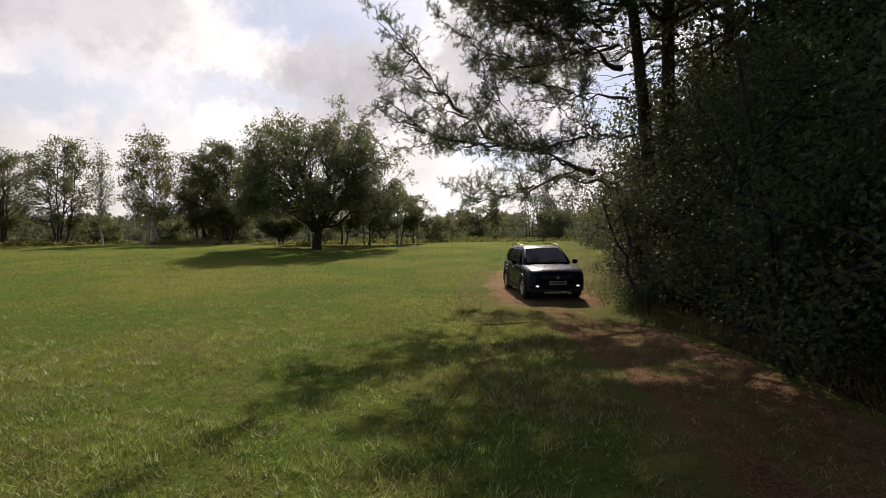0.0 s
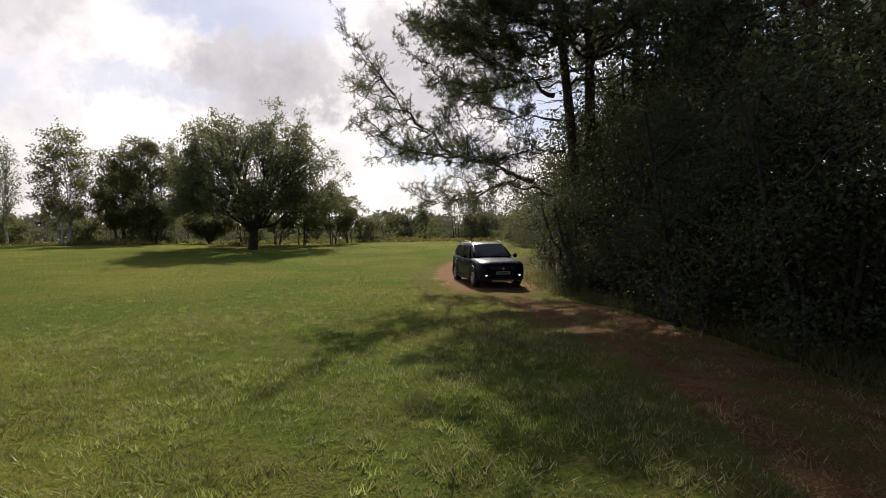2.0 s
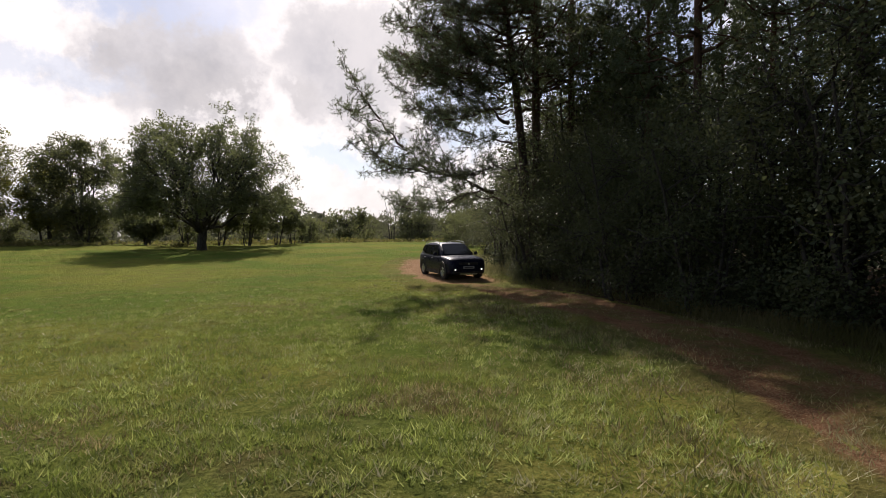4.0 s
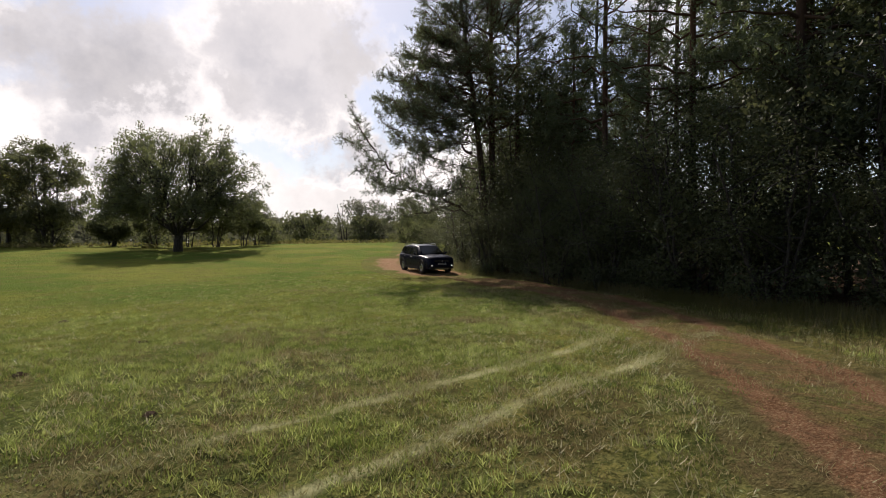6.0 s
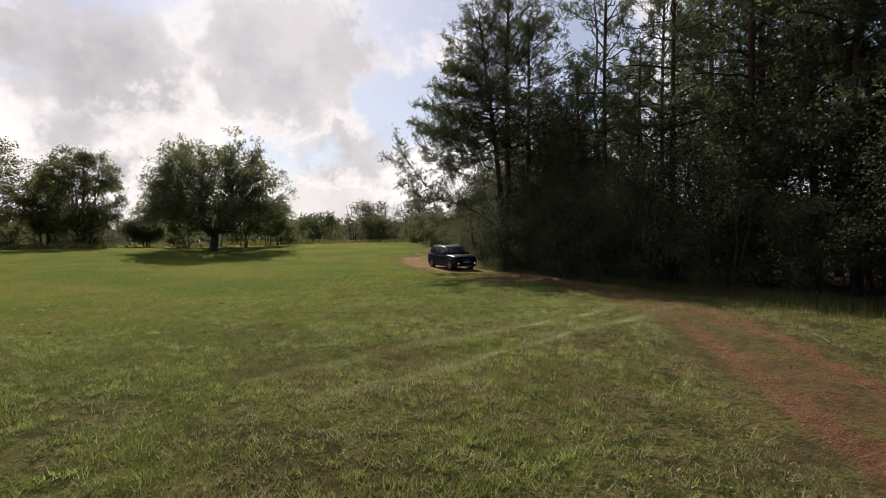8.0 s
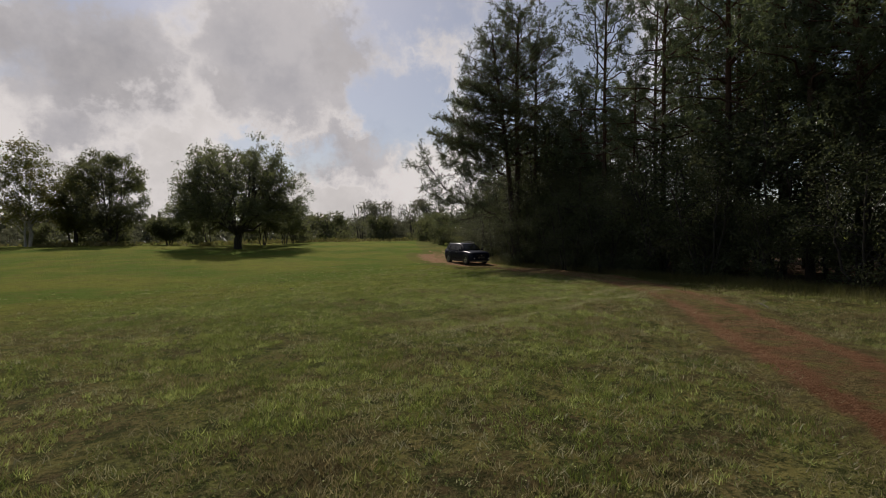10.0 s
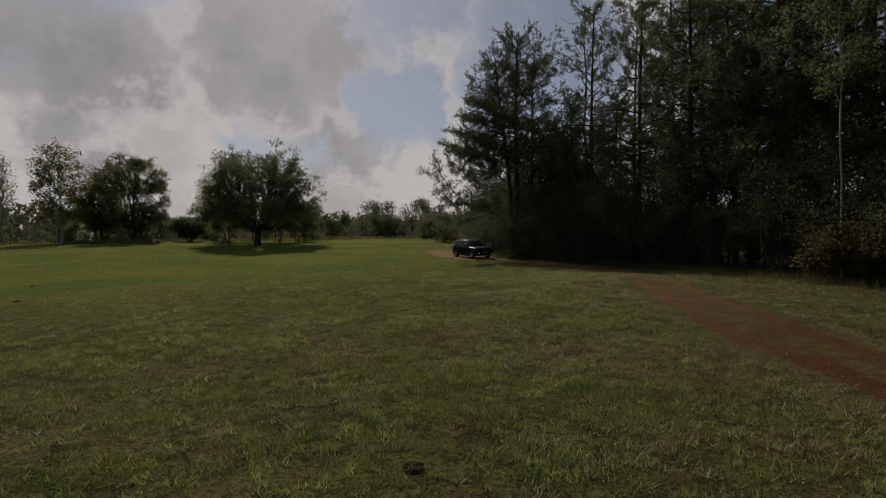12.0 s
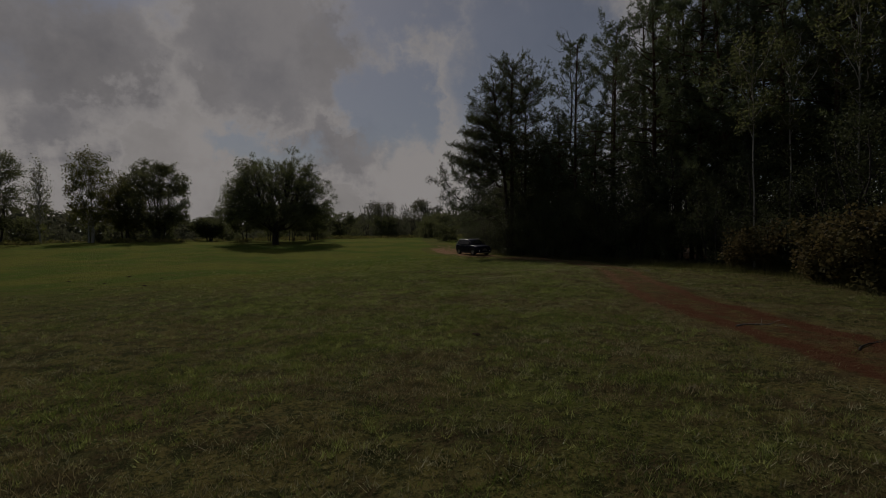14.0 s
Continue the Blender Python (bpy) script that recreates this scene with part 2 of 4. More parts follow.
def mat_earth():
    n = Nodes("dug_earth")
    crumbs = n.noise(30.0, 6.0, 0.7)
    n.bump(crumbs, 1.0, 0.05)
    return n.done(n.mix(n.ramp(crumbs, 0.35, 0.7), (0.045, 0.030, 0.020), (0.115, 0.080, 0.050)), 1.0, spec=0.05)


def mat_litter():
    """Needles and dead leaves, turf where the wood thins out."""
    n = Nodes("forest_litter")
    c, fine, grain = meadow_color(n)
    bits = n.noise(22.0, 6.0, 0.7)
    soil = n.mix(n.ramp(bits, 0.4, 0.65), (0.045, 0.030, 0.020), (0.120, 0.075, 0.045))
    w = n.calc("ADD", edge_attr(n), n.calc("MULTIPLY", n.calc("SUBTRACT", n.noise(1.1, 6.0, 0.7), 0.5), 1.6))
    c = n.mix(n.ramp(w, 0.25, 0.75), c, soil)
    n.bump(n.calc("ADD", fine, bits), 1.0, 0.06)
    return n.done(c, 1.0, spec=0.03)


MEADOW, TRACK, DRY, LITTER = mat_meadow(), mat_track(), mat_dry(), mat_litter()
NEEDLES = mat_leaves("pine_needles", (0.072, 0.096, 0.064), (0.130, 0.152, 0.094), (0.092, 0.114, 0.078), 0.48, 0.4)
# oak and alder leaves lightened and greyed to stand in for haze
OAK_LEAF = mat_leaves("oak_leaves", (0.100, 0.110, 0.070), (0.166, 0.174, 0.106), (0.124, 0.130, 0.084), 0.6, 0.6, 0.2)
ALDER_LEAF = mat_leaves("alder_leaves", (0.095, 0.102, 0.064), (0.150, 0.152, 0.092), (0.120, 0.118, 0.076), 0.56, 0.7, 0.12)
BIRCH_LEAF = mat_leaves("birch_leaves", (0.095, 0.115, 0.032), (0.170, 0.165, 0.045), (0.150, 0.120, 0.038), 0.5)
SHRUB_LEAF = mat_leaves("shrub_leaves", (0.055, 0.072, 0.038), (0.112, 0.128, 0.064), (0.082, 0.088, 0.046), 0.40, 0.55, 0.13, 0.35, (0.12, 0.13, 0.04))
# far leaves greyed and lightened, distance haze put into the colour
FAR_LEAF = mat_leaves("hazed_distant_leaves", (0.115, 0.120, 0.085), (0.165, 0.168, 0.118), (0.135, 0.132, 0.100), 0.50, 0.95, 0.03, 0.35, (0.17, 0.18, 0.08))
BLADE = mat_leaves("grass_blades", (0.138, 0.186, 0.035), (0.43, 0.48, 0.140), (0.076, 0.100, 0.023), 0.5, 0.42, 0.45, 3.2, (0.22, 0.28, 0.04), 0.2)
TUFT = mat_leaves("tuft_blades", (0.200, 0.260, 0.060), (0.62, 0.66, 0.250), (0.260, 0.270, 0.090), 0.5, 0.42, 0.45, 0.9, (0.26, 0.30, 0.05), 0.15)
DRY_BLADE = mat_leaves("dry_grass_blades", (0.195, 0.165, 0.070), (0.56, 0.48, 0.250), (0.108, 0.090, 0.040), 0.45, 0.5, 0.4, 3.6, (0.22, 0.17, 0.06), 0.2)
# clover green, its light end raised to paint leaf glints
CLOVER = mat_leaves("clover_leaves", (0.120, 0.165, 0.040), (0.44, 0.46, 0.20), (0.18, 0.22, 0.06), 0.4, 0.6, 0.3)
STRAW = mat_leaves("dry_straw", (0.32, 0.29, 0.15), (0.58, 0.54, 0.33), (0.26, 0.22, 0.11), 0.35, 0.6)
# darker copy of the straw, with the wood's shade put into its colour
VERGE = mat_leaves("shade_darkened_grass", (0.12, 0.115, 0.050), (0.22, 0.18, 0.095), (0.09, 0.085, 0.035), 0.35, 0.7, 0.1)
HEATH = mat_leaves("heath_weeds", (0.150, 0.140, 0.055), (0.300, 0.235, 0.105), (0.17, 0.15, 0.06), 0.4, 0.85, 0.1)
RUSSET = mat_leaves("russet_leaves", (0.090, 0.080, 0.036), (0.190, 0.140, 0.064), (0.100, 0.096, 0.042), 0.45, 0.7, 0.08, 0.35, (0.12, 0.09, 0.03))
PINE_BARK = mat_bark("pine_bark", (0.040, 0.031, 0.026), (0.090, 0.066, 0.052), 8.0, (0.085, 0.046, 0.030))
OAK_BARK = mat_bark("oak_bark", (0.034, 0.030, 0.026), (0.080, 0.070, 0.060), 11.0)
BIRCH_BARK = mat_birch()
DEAD_WOOD = mat_bark("dead_wood", (0.17, 0.15, 0.12), (0.34, 0.31, 0.26), 20.0)


# ---- ground ----
def step(a, b, v):
    t = np.clip((v - a) / (b - a), 0, 1)
    return t * t * (3 - 2 * t)


def drift(x, y, size, k):
    """Smooth patchy variation over the plan, 0 to 1, with patches of about that size."""
    table = np.random.default_rng(k).uniform(0, 1, (64, 64))
    u, v = x / size + 9000.0, y / size + 9000.0
    i, j = np.floor(u).astype(int), np.floor(v).astype(int)
    f, g = step(0, 1, u - i), step(0, 1, v - j)
    return (table[i % 64, j % 64] * (1 - f) + table[(i + 1) % 64, j % 64] * f) * (1 - g) + (table[i % 64, (j + 1) % 64] * (1 - f) + table[(i + 1) % 64, (j + 1) % 64] * f) * g


def lay(x, y):
    """The height of the land at x, y."""
    x, y = np.asarray(x, float), np.asarray(y, float)
    z = 0.08 + 1.75 * step(10, 70, y) + 0.25 * step(-10, -30, x) * step(30, 60, y)
    z = z + 0.24 * np.exp(-((x + 11) / 8) ** 2 - ((y + 5) / 7) ** 2)
    z = z + 0.035 * np.sin(x * 0.55 + 1.0) * np.sin(y * 0.47) + 0.02 * np.sin(x * 1.3 + y * 0.9)
    # uneven turf
    z = z + 0.055 * (drift(x, y, 0.75, 21) - 0.5) + 0.075 * (drift(x, y, 1.9, 22) - 0.5)
    return z


def mesh_of(name, verts, faces, material, smooth=False, attr=None):
    me = bpy.data.meshes.new(name)
    verts, faces = np.asarray(verts, np.float32), np.asarray(faces, np.int32)
    k = faces.shape[1]
    me.vertices.add(len(verts))
    me.vertices.foreach_set("co", verts.ravel())
    me.loops.add(faces.size)
    me.loops.foreach_set("vertex_index", faces.ravel())
    me.polygons.add(len(faces))
    me.polygons.foreach_set("loop_start", np.arange(0, faces.size, k, dtype=np.int32))
    me.update(calc_edges=True)
    if smooth:
        me.polygons.foreach_set("use_smooth", np.ones(len(faces), bool))
    if attr is not None:
        me.attributes.new("wear", "FLOAT", "POINT").data.foreach_set("value", np.asarray(attr, np.float32))
    me.materials.append(material)
    return me


def grid_faces(n, m):
    i = np.arange(n * m).reshape(n, m)
    return np.stack([i[:-1, :-1], i[1:, :-1], i[1:, 1:], i[:-1, 1:]], -1).reshape(-1, 4)


def make_ground():
    s = np.linspace(-1, 1, 421)
    far = np.sign(s) * (np.abs(s) * 44 + np.abs(s) ** 9 * 1540)
    X, Y = np.meshgrid(far - 10, far - 6, indexing="ij")
    v = np.stack([X, Y, lay(X, Y)], -1).reshape(-1, 3)
    ob = new("ground", mesh_of("ground", v, grid_faces(421, 421), MEADOW, True))
    tagged(ob, "short green meadow turf with straw-coloured patches", "meadow", kind="structure")


make_ground()


def spline(points, spacing):
    """A smooth line through plan points at an even spacing, with its sideways direction."""
    p = np.array(points, float)
    d = np.concatenate([[0], np.cumsum(np.hypot(*np.diff(p, axis=0).T))])
    dense = []
    for i in range(len(p) - 1):
        a, b, c, e = p[max(i - 1, 0)], p[i], p[i + 1], p[min(i + 2, len(p) - 1)]
        for t in np.linspace(0, 1, 40, endpoint=False):
            dense.append(0.5 * (2 * b + (c - a) * t + (2 * a - 5 * b + 4 * c - e) * t * t + (3 * b - a - 3 * c + e) * t ** 3))
    dense = np.array(dense + [p[-1]])
    d = np.concatenate([[0], np.cumsum(np.hypot(*np.diff(dense, axis=0).T))])
    at = np.arange(0, d[-1], spacing)
    line = np.stack([np.interp(at, d, dense[:, 0]), np.interp(at, d, dense[:, 1])], -1)
    g = np.gradient(line, axis=0)
    g /= np.linalg.norm(g, axis=1)[:, None]
    return line, np.stack([g[:, 1], -g[:, 0]], -1)


def strip(name, points, half, profile, wear, material, spacing=0.2, cols=25, lift=0.035, ends=0.0, bare=None):
    line, side = spline(points, spacing)
    u = np.linspace(-1, 1, cols)
    P = line[:, None, :] + side[:, None, :] * (u * half)[None, :, None]
    z = lay(P[..., 0], P[..., 1]) + lift * (1 - np.abs(u) ** 4)[None, :] + 0.003 + profile(u)[None, :]
    v = np.concatenate([P, z[..., None]], -1).reshape(-1, 3)
    w = np.broadcast_to(wear(u)[None, :], P.shape[:2])
    if ends:
        f = np.clip(np.minimum(np.arange(len(line)), np.arange(len(line))[::-1]) * spacing / ends, 0, 1)
        w = w * f[:, None] - 0.6 * (1 - f[:, None])
    if bare:
        w = w + bare(P[..., 1]) * (1 - step(0.75, 1.0, np.abs(np.linspace(-1, 1, P.shape[1])))[None, :])
    w = w.ravel()
    return new(name, mesh_of(name, v, grid_faces(*P.shape[:2]), material, True, w))


ROAD = [(22, 70), (15.5, 56), (11.8, 46), (8.8, 37), (6.2, 30), (4.2, 25), (3.2, 20), (3.0, 16), (3.5, 11), (3.6, 7), (3.1, 3), (2.0, -1),
        (0.6, -4), (-1.4, -7.3), (-3.5, -10.2), (-6.3, -14), (-8.9, -18), (-11.1, -22.3), (-13.0, -26), (-17, -34), (-27, -50), (-40, -66)]


def ruts(u):
    return np.exp(-((np.abs(u) - 0.46) / 0.17) ** 2)


tagged(strip("road", ROAD, 1.6, lambda u: -0.012 * ruts(u), lambda u: np.maximum(0.95 * ruts(u), 0.36 * (np.abs(u) < 0.6)) - 0.9 * step(0.62, 1.0, np.abs(u)), TRACK, bare=lambda y: 0.18 * step(-2.0, 3.0, y) * (1 - step(28.0, 34.0, y)) - 0.75 * step(31.0, 38.0, y) + 0.12 * (1 - step(-20.0, -11.0, y))),
       "reddish sandy farm track with two worn ruts", "dirt track", kind="structure")
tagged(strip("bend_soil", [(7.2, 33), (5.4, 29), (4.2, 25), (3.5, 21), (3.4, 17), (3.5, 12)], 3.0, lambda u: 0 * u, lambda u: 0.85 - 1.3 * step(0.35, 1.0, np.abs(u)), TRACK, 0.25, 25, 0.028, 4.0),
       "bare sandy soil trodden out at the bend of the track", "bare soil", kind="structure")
MARKS = ([(1.6, -3.6), (-0.8, -4.7), (-3.8, -6.0), (-6.0, -6.9), (-8.1, -7.9), (-11.5, -9.3)], [(1.4, -2.0), (-0.9, -3.2), (-3.5, -4.6), (-5.6, -5.4), (-8.6, -6.5), (-12.0, -7.7)])
for pts in MARKS:
    tagged(strip("wheel_mark", pts, 0.24, lambda u: 0 * u, lambda u: 0.58 * np.exp(-(u / 0.5) ** 2), DRY, 0.15, 13, 0.022, 4.0), "pale flattened wheel mark across the meadow", "wheel mark", "wheel marks", "structure")


EDGE_Y, EDGE_X = (-60, -34, -27, -20, -16, -12, -6, 0, 8, 14, 18, 23, 44, 60), (6, -2, 0, 1.5, 3.5, 5.2, 5.6, 5.4, 5.4, 5.8, 7.0, 10.4, 17, 26)


def forest_floor():
    y = np.linspace(-58, 46, 105)
    u = np.concatenate([np.linspace(-1.6, 1.6, 14), np.linspace(2.2, 30, 24)])
    Y, U = np.meshgrid(y, u, indexing="ij")
    X = np.interp(Y, EDGE_Y, EDGE_X) + U
    z = lay(X, Y) + 0.03 * step(-1.6, 0.0, U) + 0.002
    v = np.stack([X, Y, z], -1).reshape(-1, 3)
    # dark litter pushed out over the verge to stand in for the wood's shade
    shift = 1.5 * step(-2.0, 3.0, Y) * (1 - step(11.0, 15.0, Y))
    w = step(-1.5, 1.0, U + shift).ravel()
    ob = new("forest_floor", mesh_of("forest_floor", v, grid_faces(*X.shape), LITTER, True, w))
    tagged(ob, "dark brown leaf and needle litter under the trees, widened to darken the verge", "forest floor", kind="structure")


forest_floor()


# ---- trees ----
def unit(v):
    v = np.asarray(v, float)
    return v / np.maximum(np.linalg.norm(v, axis=-1, keepdims=True), 1e-9)


def tubes(lines, sides=5):
    """One mesh of tapered limbs; each line is points and radii."""
    V, Fc, base = [], [], 0
    full = sides
    for pts, rad in lines:
        sides = 3 if rad[0] < 0.021 else full + 3 if rad[0] > 0.12 else full
        ang = np.arange(sides) * 2 * np.pi / sides
        pts, rad = np.asarray(pts, float), np.asarray(rad, float)
        g = unit(np.gradient(pts, axis=0))
        up = np.where(np.abs(g[:, 2:3]) > 0.9, np.array([[1.0, 0, 0]]), np.array([[0, 0, 1.0]]))
        a = unit(np.cross(g, up))
        b = np.cross(g, a)
        ring = pts[:, None, :] + rad[:, None, None] * (np.cos(ang)[None, :, None] * a[:, None, :] + np.sin(ang)[None, :, None] * b[:, None, :])
        n = len(pts)
        V.append(ring.reshape(-1, 3))
        i = np.arange(n * sides).reshape(n, sides)
        nxt = np.roll(i, -1, 1)
        Fc.append((np.stack([i[:-1], nxt[:-1], nxt[1:], i[1:]], -1).reshape(-1, 4)) + base)
        base += n * sides
    return np.concatenate(V), np.concatenate(Fc)


def limb(rng, a, b, r0, r1, n=6, sag=0.0, wob=0.06):
    """A crooked limb from a to b; sag bends its middle down (or, if negative, up)."""
    a, b = np.asarray(a, float), np.asarray(b, float)
    t = np.linspace(0, 1, n)
    ln = np.linalg.norm(b - a)
    p = a + (b - a) * t[:, None]
    p[:, 2] -= sag * ln * 4 * t * (1 - t)
    p[1:-1] += rng.normal(0, wob * ln / 2, (n - 2, 3))
    return p, r0 + (r1 - r0) * t ** 0.8


def needle_mesh(rng, tips, ways, per, length, width):
    """Bottle-brush tufts of thin needles along the ends of the twigs."""
    P = np.repeat(tips, per, 0)
    D = np.repeat(unit(ways), per, 0)
    P = P - D * (rng.uniform(0, 1, (len(P), 1)) ** 1.4 * length * 2.2)
    out = unit(np.cross(D, rng.normal(0, 1, P.shape)))
    d = unit(D * rng.uniform(0.35, 1.0, (len(P), 1)) + out * 0.85)
    s = unit(np.cross(d, rng.normal(0, 1, P.shape)))
    ln = length * rng.uniform(0.65, 1.2, len(P))[:, None]
    w = width * rng.uniform(0.7, 1.3, len(P))[:, None]
    v = np.stack([P - s * w, P + s * w, P + d * ln], 1).reshape(-1, 3)
    return v, np.arange(len(v)).reshape(-1, 3)


def leaf_mesh(rng, tips, per, spread, size):
    """Small four-cornered leaves scattered round twig tips, folded a little along the rib."""
    P = np.repeat(tips, per, 0) + unit(rng.normal(0, 1, (len(tips) * per, 3))) * (rng.uniform(0, 1, (len(tips) * per, 1)) ** 0.5 * spread * 1.75) * np.array([1, 1, 0.8])
    d = unit(rng.normal(0, 1, P.shape) + np.array([0, 0, -0.3]))
    s = unit(np.cross(d, rng.normal(0, 1, P.shape) + np.array([0, 0, 1.5])))
    ln = size * rng.uniform(0.6, 1.3, len(P))[:, None]
    w = ln * 0.36
    lift = np.cross(d, s) * ln * 0.10
    v = np.stack([P - d * ln * 0.5, P + s * w + lift, P + d * ln * 0.5, P - s * w + lift], 1).reshape(-1, 3)
    return v, np.arange(len(v)).reshape(-1, 4)


def tree_of(name, lines, crown, bark, leaf, label, category, group=""):
    """A tree at the origin: an Empty with a trunk mesh and a crown mesh."""
    root = new(name)
    tagged(root, label, category, group)
    v, f = tubes(lines)
    trunk = new("trunk", mesh_of("trunk", v, f, bark, True))
    top = new("crown", mesh_of("crown", *crown, leaf))
    trunk.parent = top.parent = root
    return root


def pine_form(rng, height, spread, lean=(0, 0), bare=0.42, trunk_r=0.19, boughs=38, twigs=9, per=11, size=0.26, lopsided=(0, 0), extra=(), thick=0.017, pads=4, twig_wood=1.0):
    """A Scots pine: bare stem, irregular boughs, needle sprays at the twig ends."""
    t = np.linspace(0, 1, 12)
    stem = np.stack([lean[0] * t ** 1.3 + 0.10 * np.sin(t * 5 + rng.uniform(0, 6)) * t, lean[1] * t ** 1.3 + 0.10 * np.sin(t * 4 + rng.uniform(0, 6)) * t, height * t], -1)
    stem[0, 2] = -0.3
    lines = [(stem, trunk_r * (1.15 - t) ** 0.75 + 0.015)]
    tips, ways = [], []

    def bough(p, q, r, n_twigs, sag):
        pts, rad = limb(rng, p, q, r, 0.012, 7, sag, 0.07)
        lines.append((pts, rad))
        ln = np.linalg.norm(q - p)
        for _ in range(n_twigs):
            k = rng.uniform(0.3, 1.0)
            i = min(int(k * 6), 5)
            o = pts[i] + (pts[i + 1] - pts[i]) * (k * 6 - i)
            out = unit(unit(q - p) * 0.5 + rng.normal(0, 0.7, 3) + np.array([0, 0, 0.15]))
            e = o + out * rng.uniform(0.3, 0.7) * (0.5 + 0.28 * ln)
            tw, tr = limb(rng, o, e, 0.013, 0.005, 3, 0.05, 0.08)
            if rng.uniform() < twig_wood:
                lines.append((tw, tr))
            for j in range(pads):
                f = rng.uniform(0.35, 1.0)
                side = unit(out * 0.5 + rng.normal(0, 0.8, 3) + np.array([0, 0, 0.25]))
                tip = o + (e - o) * f + side * rng.uniform(0.05, 0.42)
                if twig_wood == 1.0:
                    lines.append((np.array([o + (e - o) * f, tip]), np.array([0.006, 0.003])))
                tips.append(tip)
                ways.append(unit(side + rng.normal(0, 0.3, 3) + np.array([0, 0, 0.3])))
    for i in range(boughs):
        f = bare + (1 - bare) * (i + rng.uniform(0, 1)) / boughs
        k = f * 11
        j = min(int(k), 10)
        p = stem[j] + (stem[j + 1] - stem[j]) * (k - j)
        g = (f - bare) / (1 - bare)
        reach = spread * (0.45 + 0.7 * np.sin(np.pi * min(0.22 + 0.66 * g, 1.0))) * (1 - 0.25 * g ** 3) * rng.uniform(0.55, 1.15)
        a = rng.uniform(0, 2 * np.pi)
        dirn = np.array([np.cos(a) + lopsided[0], np.sin(a) + lopsided[1], rng.uniform(0.0, 0.35) + 0.75 * g * g])
        q = p + unit(dirn) * reach
        bough(p, q, 0.03 + 0.055 * (1 - g), int(twigs * (0.6 + 0.5 * reach / spread)), rng.uniform(-0.08, 0.1))
    for i in range(int(boughs * 0.25)):
        f = rng.uniform(0.5 * bare, bare + 0.05)
        p = np.array([np.interp(f, t, stem[:, c]) for c in range(3)])
        a = rng.uniform(0, 2 * np.pi)
        lines.append(limb(rng, p, p + np.array([np.cos(a), np.sin(a), rng.uniform(-0.2, 0.3)]) * rng.uniform(0.5, 1.6), 0.022, 0.006, 5, 0.05, 0.12))
    for chain, r, weight in extra:
        for p, q, rr in zip(chain[:-1], chain[1:], np.linspace(r, r * 0.4, len(chain) - 1)):
            bough(np.array(p, float), np.array(q, float), rr, int(twigs * weight * min(1.0, np.linalg.norm(np.subtract(q, p)) / 1.9)), 0.03)
    return lines, needle_mesh(rng, np.array(tips), np.array(ways), per, size, thick)


def broad_form(rng, height, radius, low, stems=1, trunk_r=0.2, limbs=12, subs=7, twigs=5, per=34, size=0.15, spread=0.34, fork=0.25, skew=(0, 0), flat=0.0, wander=0.025, fine_wood=1.0, sub_from=0.28):
    """A broadleaf: stems that fork into limbs, branches and twigs, leaves round the twig ends."""
    lines, tips = [], []
    mid = (height + low) / 2
    half = (height - low) / 2
    for s in range(stems):
        a0 = rng.uniform(0, 6.28)
        foot = np.array([np.cos(a0), np.sin(a0), 0]) * (0.0 if stems == 1 else rng.uniform(0.1, 0.14 * radius + 0.2))
        head = foot * (1.5 if stems == 1 else 4.0) + np.array([skew[0], skew[1], height * 0.86])
        pts, rad = limb(rng, foot - np.array([0, 0, 0.2]), head, trunk_r, 0.03, 9, 0, wander)
        rad[0] *= 1.35
        lines.append((pts, rad))
        n = max(3, limbs // stems)
        for i in range(n):
            f = fork + (0.92 - fork) * ((i + rng.uniform(0, 1)) / n) ** 1.25
            p = np.array([np.interp(f, np.linspace(0, 1, 9), pts[:, c]) for c in range(3)])
            a = 2.4 * i + rng.uniform(-0.5, 0.5) + a0
            zz = float(np.clip(-0.85 + 1.8 * (i + rng.uniform(0, 1)) / n + rng.normal(0, 0.15), -0.9, 0.97))
            rr = np.sqrt(max(1 - zz * zz, 0.04)) * rng.uniform(0.8, 1.05)
            q = np.array([skew[0] + np.cos(a) * radius * rr, skew[1] + np.sin(a) * radius * rr, max(mid + half * zz, p[2] * 0.55 + 0.3)])
            r = trunk_r * (0.62 - 0.4 * f)
            l, lr = limb(rng, p, q, r, 0.02, 8, -0.10 if flat == 0 else flat, 0.05)
            lines.append((l, lr))
            reach = np.linalg.norm(q - p)
            for _ in range(subs):
                k = rng.uniform(sub_from, 1.0) * 7
                j = min(int(k), 6)
                o = l[j] + (l[j + 1] - l[j]) * (k - j)
                e = o + unit(unit(q - p) * 0.5 + rng.normal(0, 0.7, 3)) * reach * rng.uniform(0.18, 0.42)
                e[2] = max(e[2], 0.3)
                b, br = limb(rng, o, e, max(0.02, r * 0.32), 0.008, 5, -0.03, 0.08)
                if rng.uniform() < fine_wood:
                    lines.append((b, br))
                for _ in range(twigs):
                    m = rng.uniform(0.25, 1.0)
                    tips.append(o + (e - o) * m + rng.normal(0, 0.12 * radius ** 0.5, 3))
    tips = np.array(tips)
    tips[:, 2] = np.maximum(tips[:, 2], 0.15)
    return lines, leaf_mesh(rng, tips, per, spread, size)


def at(x, y, turn=0.0, scale=1.0, tall=None, sink=0.0):
    return Matrix.Translation((x, y, float(lay(x, y)) - sink)) @ Matrix.Rotation(turn, 4, "Z") @ Matrix.Diagonal((scale, scale, tall or scale, 1))


def rng_of(k):
    return np.random.default_rng(k)


BIRCHES = [(4.2, -11.7), (5.5, -12.8), (4.5, -16.5), (8.0, -13.9)]
